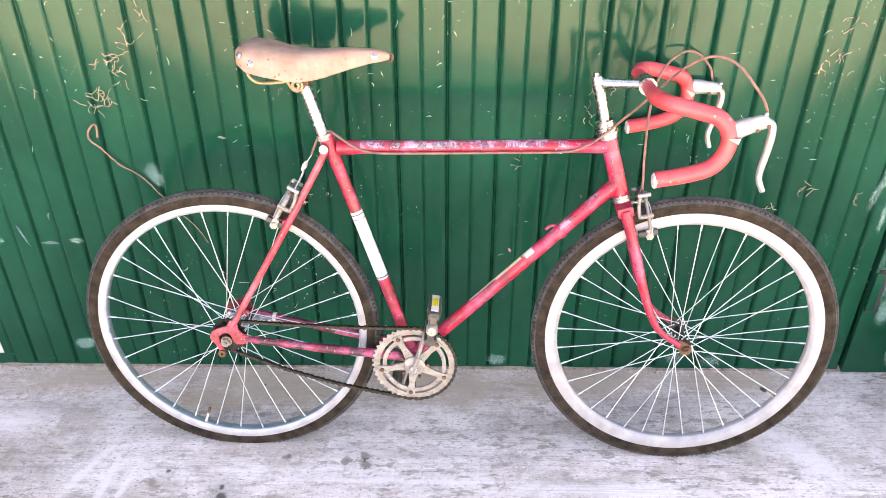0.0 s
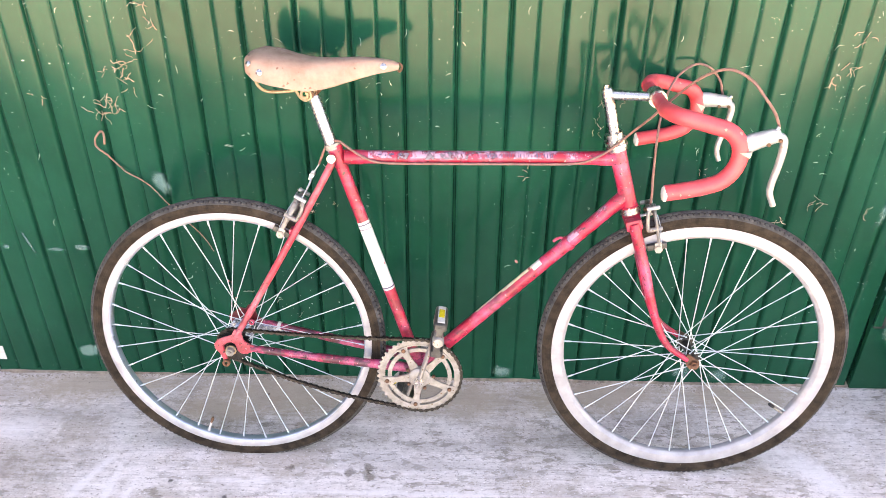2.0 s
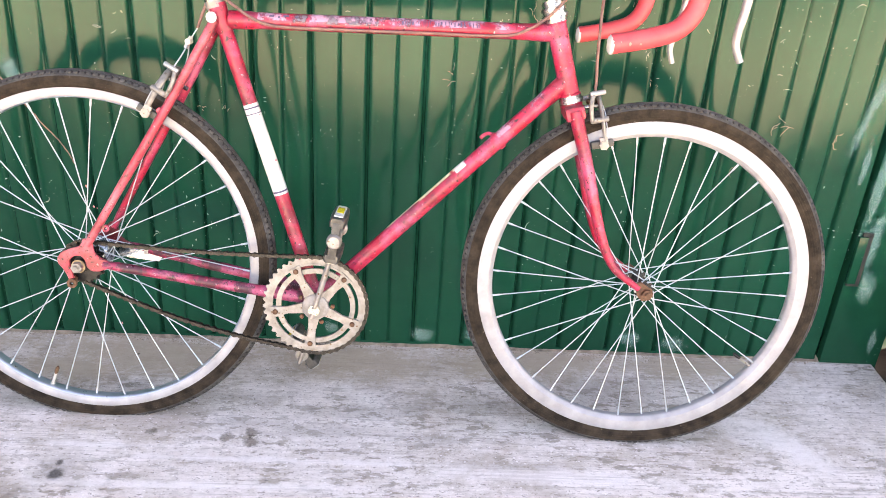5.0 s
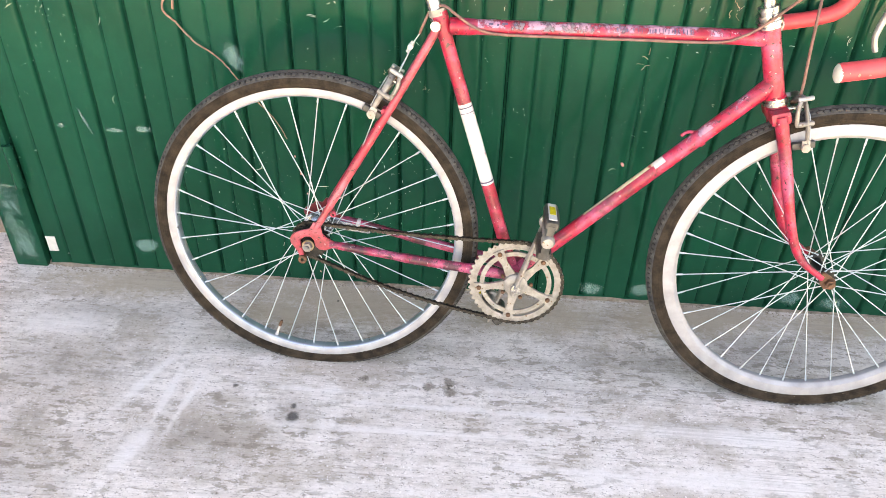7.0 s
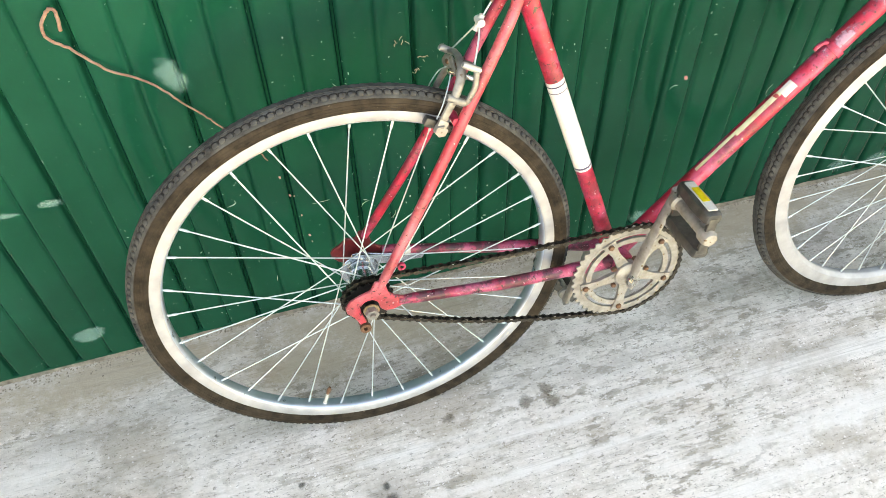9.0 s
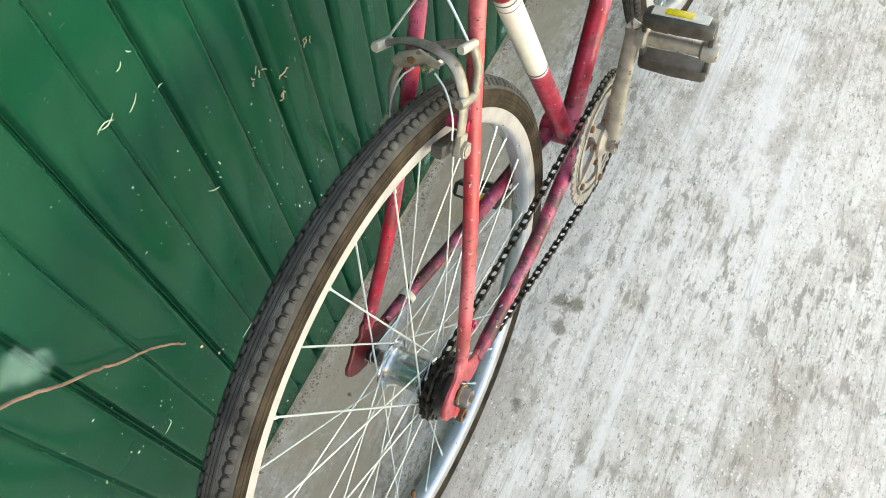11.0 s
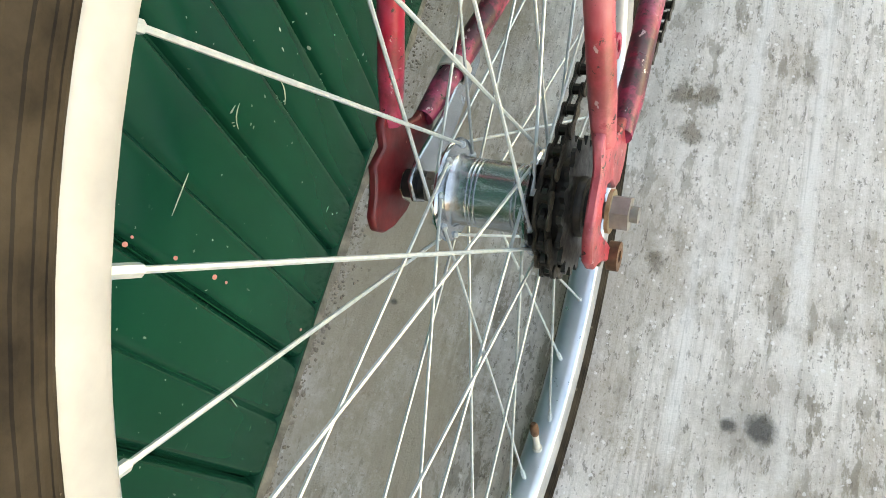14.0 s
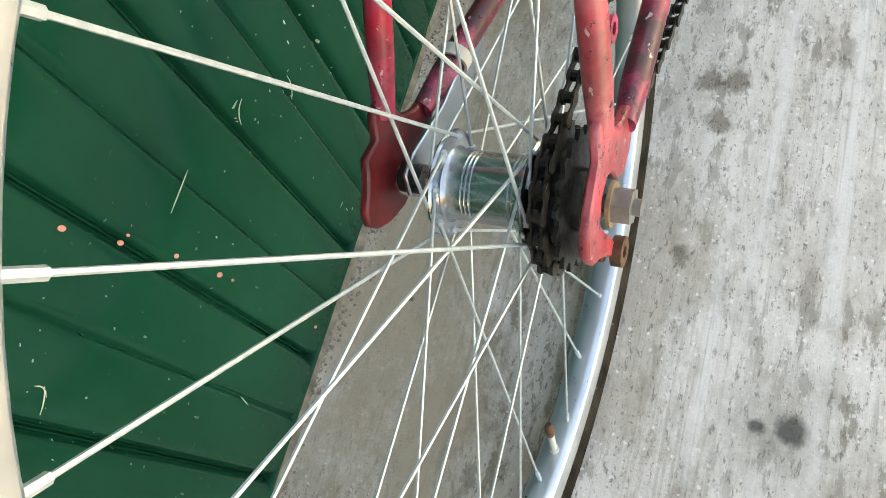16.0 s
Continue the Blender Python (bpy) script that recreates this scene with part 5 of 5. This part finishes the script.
def caliper(name, foot, up, back, label):
    """A side-pull caliper; foot: the middle between the pads; up, back: its directions in the bicycle's plane."""
    up, back = Vector((up[0], 0, up[1])).normalized(), Vector((back[0], 0, back[1])).normalized()
    o = P(foot)
    def at(v, h, b=0.0):
        return o + Vector((0, v, 0)) + up * h + back * b
    bm = bmesh.new()
    pts = smooth_path([at(-0.033, -0.010, 0.006), at(-0.036, 0.018, 0.006), at(-0.034, 0.048, 0.006), at(-0.022, 0.070, 0.006), at(0.000, 0.078, 0.006), at(0.025, 0.077, 0.004), at(0.047, 0.069, 0.002)], 5)
    tube(bm, pts, [0.0066 - 0.0022 * abs(2 * i / (len(pts) - 1) - 1) for i in range(len(pts))], 12, flat=0.6)
    cp = part(name, bm, CALIPER, bike, label)
    bm = bmesh.new()
    pts = smooth_path([at(0.033, -0.010, -0.001), at(0.038, 0.018, -0.001), at(0.036, 0.044, -0.001), at(0.022, 0.065, -0.001), at(0.000, 0.076, -0.001), at(-0.018, 0.083, -0.002), at(-0.033, 0.085, -0.003)], 5)
    tube(bm, pts, [0.0066 - 0.0022 * abs(2 * i / (len(pts) - 1) - 1) for i in range(len(pts))], 12, flat=0.6)
    part("caliper_arm", bm, CALIPER, cp, "second dull caliper arm")
    bm = bmesh.new()
    tube(bm, smooth_path([at(-0.033, 0.086, -0.004), at(-0.037, 0.066, -0.011), at(-0.036, 0.044, -0.012), at(-0.032, 0.036, -0.010)], 4), [0.0032] + [0.0040] * 11 + [0.0026], 10)
    part("arm_end", bm, CALIPER, cp, "curved end of the caliper arm")
    bm = bmesh.new()
    tube(bm, [at(0.030, 0.058, 0.010), at(0.020, 0.064, 0.011), at(0.004, 0.070, 0.011), at(-0.012, 0.066, 0.010)], [0.005, 0.0095, 0.0095, 0.005], 14, flat=0.35)
    part("bridge_plate", bm, CALIPER, cp, "dull plate that joins the arms")
    for v, h, r, mat in ((0.012, 0.067, 0.0042, RUST), (0.047, 0.069, 0.0048, PALE_ALLOY), (-0.033, 0.085, 0.0042, PALE_ALLOY), (-0.036, 0.040, 0.0050, CALIPER)):
        bm = bmesh.new()
        lathe(bm, [(0.0, -0.010), (r * 0.8, -0.010), (r, -0.008), (r, 0.014), (r * 0.8, 0.016), (0.0, 0.016)], 14, "y")
        part("pivot_bolt", bm, mat, cp, m=Matrix.Translation(at(v, h)) @ back.to_track_quat("Y", "Z").to_matrix().to_4x4())
    for q in (-1, 1):
        bm = bmesh.new()
        tube(bm, smooth_path([at(q * 0.010, 0.060, 0.013), at(q * 0.022, 0.048, 0.014), at(q * 0.030, 0.026, 0.013), at(q * 0.031, 0.006, 0.012)], 4), 0.0009, 6)
        part("return_spring", bm, SPOKE, cp, "thin bent return spring")
        bm = block(bmesh.new(), (0.014, 0.006, 0.020), Matrix.Translation(at(q * 0.036, 0.0, 0.004)) @ Matrix((up.cross(Vector((0, 1, 0))), Vector((0, 1, 0)), up)).transposed().to_4x4(), 0.002)
        part("pad_holder", bm, ALLOY, cp)
    bm = bmesh.new()
    tube(bm, [at(0, 0.060, -0.03), at(0, 0.060, 0.012)], 0.004, 10)
    part("mounting_bolt", bm, CHROME, cp)
    fwd = up.cross(Vector((0, 1, 0)))
    for s in (-1, 1):
        bm = bmesh.new()
        q = Matrix.Translation(at(s * 0.0225, -0.004, 0.003))
        rot = Matrix((up.cross(Vector((0, 1, 0))), Vector((0, 1, 0)), up)).transposed().to_4x4()
        block(bm, (0.040, 0.012, 0.013), q @ rot, 0.003)
        part("brake_pad", bm, PEDAL_GREY, cp, "grey rubber brake pad")
        bm = bmesh.new()
        tube(bm, [at(s * 0.024, -0.004, 0.003), at(s * 0.043, -0.004, 0.003)], 0.0058, 12)
        tube(bm, [at(s * 0.038, -0.004, 0.003), at(s * 0.042, -0.004, 0.003)], 0.0085, 6)
        part("pad_nut", bm, ALLOY, cp)
    return cp


def small_bits():
    # shift lever clamp on the down tube
    a, b = P((0.838, 0.690)), P(BB)
    c = a.lerp(b, 0.265)
    d = (b - a).normalized()
    bm = bmesh.new()
    tube(bm, [c - d * 0.005, c + d * 0.005], 0.0165, 24)
    cl = part("shifter_clamp", bm, RED, bike, "red clamp band round the down tube")
    n = Vector((d.z, 0, -d.x))
    if n.z < 0:
        n = -n
    bm = bmesh.new()
    tube(bm, smooth_path([c + n * 0.015 + d * 0.0, c + n * 0.021 + d * 0.004, c + n * 0.024 + d * 0.012, c + n * 0.024 + d * 0.020], 4), 0.0032, 8)
    part("clamp_hook", bm, RED, cl, "small red hook")
    # cable stop under the down tube
    bm = bmesh.new()
    e = a.lerp(b, 0.895) - n * 0.018
    lathe(bm, [(0.0025, -0.004), (0.0058, -0.004), (0.0058, 0.004), (0.0025, 0.004)], 14, "y", True, at=e + Vector((0.012, -0.004, 0)))
    tube(bm, [e + n * 0.004, e + Vector((0.012, -0.004, 0))], 0.003, 8)
    part("cable_stop", bm, RUST, bike, "rusty cable stop")


frame_parts()
fork_parts()
rear_wheel = wheel("rear_wheel", REAR, True, Matrix())
front_wheel = wheel("front_wheel", FRONT, False, STEER)
cranks()
drivetrain()
saddle()
bars()
cables()
caliper("rear_brake", (0.132, 0.598), (0.50, 0.865), (-0.865, 0.50), "dull alloy rear brake caliper")
caliper("front_brake", (0.902, 0.590), (-0.22, 0.975), (0.975, 0.22), "dull alloy front brake caliper")
small_bits()

# ---------------------------------------------------------------- marks and small things on the gate
def film(name, parent, m, sx, sy, mat):
    """A thin flat stain, lying just proud of its surface."""
    bm = bmesh.new()
    bmesh.ops.create_grid(bm, x_segments=1, y_segments=1, size=0.5, matrix=Matrix.Diagonal((sx, sy, 1, 1)))
    return part(name, bm, mat, parent, m=m)


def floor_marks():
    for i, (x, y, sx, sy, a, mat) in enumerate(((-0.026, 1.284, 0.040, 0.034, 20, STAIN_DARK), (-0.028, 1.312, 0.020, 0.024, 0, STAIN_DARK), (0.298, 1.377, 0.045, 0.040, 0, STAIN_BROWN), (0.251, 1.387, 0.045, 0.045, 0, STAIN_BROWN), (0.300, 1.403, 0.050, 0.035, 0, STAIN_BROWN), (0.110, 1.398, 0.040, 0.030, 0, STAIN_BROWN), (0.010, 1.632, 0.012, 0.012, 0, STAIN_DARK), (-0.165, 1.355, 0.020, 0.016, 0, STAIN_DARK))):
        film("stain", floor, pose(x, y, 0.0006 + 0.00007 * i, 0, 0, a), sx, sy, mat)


def wall_pose(x, z, out=0.001, turn=0.0):
    """Lies flat on the gate: local x along it, local y up it."""
    return Matrix.Translation(on_wall(x, z, out)) @ Matrix.Rotation(math.pi / 2 - math.atan(WALL_K), 4, "X") @ Matrix.Rotation(radians(turn), 4, "Z")


def gate_marks():
    for x, z, sx, sy, a in ((-0.4751, 0.0753, 0.075, 0.05, 15), (-0.4803, 0.3905, 0.055, 0.014, -2), (-0.4215, 0.3965, 0.055, 0.022, 2), (-0.6026, 0.3965, 0.030, 0.020, 0), (-0.1901, 0.5788, 0.05, 0.09, 20), (-0.5448, 0.4056, 0.010, 0.09, 18), (0.62, 0.0306, 0.08, 0.05, 0), (0.7399, 0.0356, 0.07, 0.05, 10), (1.0997, 0.0407, 0.07, 0.06, 0), (1.1997, 0.0306, 0.09, 0.06, 0), (1.4978, 0.5768, 0.035, 0.24, -12), (1.5218, 0.4862, 0.022, 0.12, 0), (0.42, 0.0407, 0.05, 0.05, 0)):
        film("scuff", gate_leaf, wall_pose(x, z, 0.0012, a), sx, sy, SCUFF_FILM)
    for x, z, sx, sy, a in ((1.5667, 0.4762, 0.04, 0.40, -3), (1.5859, 0.3046, 0.06, 0.24, 0), (1.6024, 0.1932, 0.06, 0.12, 0), (1.6591, 0.0611, 0.03, 0.10, 0)):
        film("scuff", bpy.data.objects["trim_2"], wall_pose(x, z, 0.0075, a), sx, sy, SCUFF_FILM)
    for x, z, sx, sy, a in ((-0.7707, 0.2742, 0.08, 0.15, 10), (-0.7884, 0.1018, 0.06, 0.20, 0), (-0.7673, 0.1729, 0.025, 0.06, 20), (-0.7786, 0.4056, 0.04, 0.2, 0), (-0.7765, 0.2236, 0.07, 0.30, -6), (-0.7737, 0.0814, 0.08, 0.14, 0), (-0.7847, 0.3349, 0.05, 0.25, 8)):
        film("scuff", bpy.data.objects["trim_1"], wall_pose(x, z, 0.0135, a), sx, sy, SCUFF_FILM)
    for x, z, r in ((-0.0808, 0.3500, 0.0018), (-0.0712, 0.3058, 0.0017), (-0.0596, 0.2540, 0.0016), (-0.0538, 0.2012, 0.0020), (-0.0517, 0.1838, 0.0012), (-0.0440, 0.0300, 0.0016), (0.642, 0.377, 0.0035), (-0.0650, 0.3025, 0.0010)):
        bm = bmesh.new()
        lathe(bm, [(0.0, 0.0006), (r * 0.7, 0.0005), (r, 0.0)], 10, "z")
        part("paint_drip", bm, PINK, gate_leaf, m=wall_pose(x, z, 0.0004, r * 9000) @ Matrix.Diagonal((1.0, 1.7, 1.0, 1.0)))


def scratches():
    """Fine pale scratches in the paint."""
    rng = random.Random(17)
    spots = [(-0.0235, 0.276, 2, 0.015), (0.050, 0.251, 35, 0.009), (0.102, 0.204, 60, 0.010), (-0.166, 0.312, 20, 0.008), (-0.160, 0.316, 70, 0.006), (-0.128, 0.108, 75, 0.008), (0.031, 0.505, -40, 0.009), (0.010, 0.662, 30, 0.008), (0.828, 0.305, 80, 0.013), (0.62, 0.365, 20, 0.008), (-0.47, 0.466, 75, 0.009)]
    for _ in range(150):
        spots.append((rng.uniform(-0.7, 1.5), 0.62 + 0.65 * rng.random(), rng.uniform(0, 180), rng.choice((0.003, 0.004, 0.006, 0.009))))
    for x, z, a, n in spots:
        a = radians(a)
        bend = rng.uniform(-0.5, 0.5) if n != 0.015 else 0.0
        pts = [on_wall(x + n * f * math.cos(a) - bend * n * f * f * math.sin(a), z + n * f * math.sin(a) + bend * n * f * f * math.cos(a), 0.0008) for f in (-1, -0.5, 0, 0.5, 1)]
        bm = tube(bmesh.new(), pts, [0.0002, 0.0004, 0.0005, 0.0004, 0.0002], 5)
        part("scratch", bm, CHIP, gate_leaf)


def hinge():
    """Box hinge let into the seam between the leaf and the side panel."""
    hg = thing("hinge", "boxy green metal hinge, worn to bare metal, in the gate seam", "hinge", wall_pose(1.5635, 0.266, 0.0, 0))
    bm = block(bmesh.new(), (0.020, 0.112, 0.010), pose(-0.003, 0, 0.010), 0.0015)
    part("knuckle", bm, GREEN, hg, "green painted hinge knuckle")
    for x, y, sx, sy in ((0.012, 0.0, 0.007, 0.124), (0.004, -0.060, 0.023, 0.006), (0.006, 0.060, 0.018, 0.006)):
        part("gap", block(bmesh.new(), (sx + 0.004, sy + 0.002, 0.0060), pose(x, y, 0.0085)), GAP, hg)
    return hg


def hinge_left():
    hg = thing("hinge", "scuffed hinge barrel welded over the gate post seam", "hinge", wall_pose(-0.738, 0.289, 0.0, 0))
    bm = bmesh.new()
    tube(bm, [(0, -0.055, 0.014), (0, 0.055, 0.014)], 0.011, 16)
    part("barrel", bm, GREEN, hg, "green painted barrel")
    bm = block(bmesh.new(), (0.04, 0.10, 0.004), pose(-0.024, 0, 0.014), 0.001)
    part("plate", bm, GREEN, hg)


def foot_dirt():
    """Crumbs of dry soil gathered along the foot of the gate."""
    rng = random.Random(29)
    verts, faces = [], []
    for _ in range(2600):
        x = rng.uniform(-0.8, 1.55)
        y = 1.700 - abs(rng.gauss(0, 0.005 + 0.010 * (0.5 + 0.5 * math.sin(x * 7 + math.sin(x * 19)))))
        r = rng.uniform(0.0006, 0.0024)
        base = len(verts)
        for k in range(5):
            a = 1.2566 * k + rng.uniform(-0.3, 0.3)
            verts.append((x + r * math.cos(a) * rng.uniform(0.7, 1.3), y + r * math.sin(a) * rng.uniform(0.7, 1.2), 0.0002))
        verts.append((x, y, r * rng.uniform(0.5, 0.9)))
        faces += [(base + k, base + (k + 1) % 5, base + 5) for k in range(5)]
    me = bpy.data.meshes.new("soil_crumbs")
    me.from_pydata(verts, [], faces)
    me.materials.append(CRUMB)
    tagged(new("soil_crumbs", me), "crumbs of brown soil along the gate foot", "soil", kind="stuff")


def soil_strip():
    """Dark soil packed under the raised lower edge of the gate."""
    rng = random.Random(41)
    bm = bmesh.new()
    n = 160
    rows = []
    for i in range(n + 1):
        x = -0.74 + 2.29 * i / n
        front = 1.6985 - 0.009 * abs(noise.noise(Vector((x * 9, 0.3, 0)))) - rng.uniform(0, 0.003)
        h = 0.004 + 0.005 * abs(noise.noise(Vector((x * 17, 1.7, 0))))
        rows.append([bm.verts.new(v) for v in ((x, front, 0.0003), (x, front + 0.006, h), (x, 1.735, h + 0.002))])
    for a, b in zip(rows, rows[1:]):
        for k in range(2):
            bm.faces.new((a[k], b[k], b[k + 1], a[k + 1]))
    ob = new("soil_strip", link_mesh("soil_strip", bm, GATE_SOIL))
    tagged(ob, "dark brown soil packed under the gate edge", "soil", kind="structure")


def label_tag():
    bm = block(bmesh.new(), (0.024, 0.044, 0.0012), None, 0.0003)
    ob = new("paper_tag", link_mesh("paper_tag", bm, PALE))
    ob.matrix_world = wall_pose(-0.716, 0.064, 0.0016, 0)
    tagged(ob, "small plain white paper tag stuck on the green gate", "tag")


def vine():
    pts = [(-0.2982, 0.673), (-0.2948, 0.699), (-0.3028, 0.703), (-0.3153, 0.687), (-0.3171, 0.667), (-0.2975, 0.647), (-0.2794, 0.6235), (-0.2615, 0.607), (-0.2326, 0.586), (-0.2100, 0.565), (-0.1857, 0.535), (-0.1600, 0.501), (-0.1462, 0.482), (-0.1193, 0.449), (-0.1020, 0.420), (-0.0930, 0.396)]
    rng = random.Random(3)
    bm = bmesh.new()
    path = smooth_path([on_wall(x, z, 0.006 + 0.004 * rng.random()) for x, z in pts], 5)
    n = len(path)
    path = [p + Vector((rng.uniform(-1, 1), 0, rng.uniform(-1, 1))) * 0.0008 for p in path]
    tube(bm, path, [0.0025 - 0.0015 * i / (n - 1) for i in range(n)], 7)
    ob = new("dry_vine", link_mesh("dry_vine", bm, VINE))
    tagged(ob, "dead brown vine stem clinging to the green gate", "vine")


def rootlets():
    """Tufts of dead aerial roots left on the gate."""
    spots = ((-0.2806, 0.7572, 0.032, 12), (-0.2549, 0.7592, 0.022, 9), (-0.2114, 0.8571, 0.026, 9), (-0.1873, 0.9, 0.030, 6), (-0.1424, 0.9518, 0.030, 6), (-0.2177, 0.8192, 0.024, 8), (-0.2541, 0.8431, 0.016, 6), (-0.4161, 0.7822, 0.016, 3), (0.7973, 0.7292, 0.020, 6), (0.8188, 0.7872, 0.032, 8), (0.8445, 0.8022, 0.018, 5), (1.0437, 0.629, 0.010, 4), (0.6538, 0.6169, 0.018, 4), (1.3111, 0.8751, 0.026, 6), (1.3283, 0.9289, 0.022, 5), (1.2838, 0.8352, 0.018, 6), (0.1345, 0.5637, 0.009, 5), (0.1522, 0.5064, 0.007, 4), (0.1652, 0.5265, 0.006, 4), (0.2069, 0.5265, 0.008, 4), (1.3243, 0.5567, 0.03, 5), (1.2454, 0.4963, 0.03, 4), (1.4438, 0.5265, 0.02, 4))
    rng = random.Random(11)
    for x, z, r, n in spots:
        tuft = thing("rootlet_tuft", "tuft of dead pale brown rootlets on the gate", "rootlets", Matrix.Translation(on_wall(x, z)), "rootlets on the gate")
        for _ in range(n):
            a = rng.uniform(0, 6.28)
            p = Vector((x + rng.gauss(0, r * 0.4), z + rng.gauss(0, r * 0.4)))
            pts = []
            for _k in range(5):
                pts.append(on_wall(p.x, p.y, 0.0022 + 0.0012 * rng.random()) - on_wall(x, z))
                a += rng.uniform(-0.9, 0.9)
                p = p + Vector((math.cos(a), math.sin(a))) * r * rng.uniform(0.10, 0.32)
            part("rootlet", tube(bmesh.new(), smooth_path(pts, 2), rng.uniform(0.0003, 0.0008), 5), ROOT, tuft)


# ---------------------------------------------------------------- planting beside the paving
def leaf_mesh(length, width, mat):
    bm = bmesh.new()
    n = 7
    rows = []
    for i in range(n + 1):
        f = i / n
        w = width * math.sin(math.pi * min(1.0, f * 0.93 + 0.07)) ** 0.8 * (1 - 0.35 * f) if i < n else 0.0004
        z = -0.22 * length * f * f
        rows.append([bm.verts.new((length * f, -w, z + w * 0.22)), bm.verts.new((length * f, 0, z)), bm.verts.new((length * f, w, z + w * 0.22))])
    for a, b in zip(rows, rows[1:]):
        for k in range(2):
            bm.faces.new((a[k], b[k], b[k + 1], a[k + 1]))
    return link_mesh("leaf", bm, mat)


def shrub(x, y, height, spread, count, seed):
    rng = random.Random(seed)
    sh = thing("shrub", "leafy green shrub growing beside the concrete paving", "shrub", pose(x, y, -0.06), group="shrubs beside the paving")
    kinds = [leaf_mesh(0.085, 0.026, LEAF), leaf_mesh(0.065, 0.022, LEAF), leaf_mesh(0.10, 0.033, LEAF)]
    stems = []
    for k in range(6):
        a = rng.uniform(0, 6.28)
        top = Vector((math.cos(a) * spread * rng.uniform(0.3, 1), math.sin(a) * spread * rng.uniform(0.3, 1), height * rng.uniform(0.6, 1)))
        pts = smooth_path([Vector((0, 0, 0)), Vector((top.x * 0.25, top.y * 0.25, top.z * 0.45)), top], 6)
        m = len(pts)
        bm = tube(bmesh.new(), pts, [0.006 - 0.004 * i / (m - 1) for i in range(m)], 7)
        part("stem", bm, STEM, sh)
        stems.append(pts)
    for k in range(count):
        pts = rng.choice(stems)
        p = pts[rng.randrange(3, len(pts))]
        p = p + Vector((rng.gauss(0, 0.03), rng.gauss(0, 0.03), rng.gauss(0, 0.03)))
        part("leaf", rng.choice(kinds), None, sh, m=Matrix.Translation(p) @ Euler((rng.uniform(-0.5, 0.5), rng.uniform(-0.3, 0.8), rng.uniform(0, 6.28))).to_matrix().to_4x4() @ Matrix.Scale(rng.uniform(0.7, 1.15), 4))
    return sh


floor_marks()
gate_marks()
scratches()
hinge()
hinge_left()
label_tag()
soil_strip()
foot_dirt()
vine()
rootlets()
for i, (x, y, h, sp, n) in enumerate(((1.80, 1.62, 0.30, 0.10, 100), (1.84, 1.46, 0.24, 0.13, 100), (1.80, 1.80, 0.52, 0.09, 100), (2.0, 1.66, 0.46, 0.2, 80), (2.2, 1.5, 0.5, 0.25, 60), (1.79, 1.32, 0.20, 0.09, 70), (1.82, 1.17, 0.22, 0.11, 60))):
    shrub(x, y, h, sp, n, 20 + i)
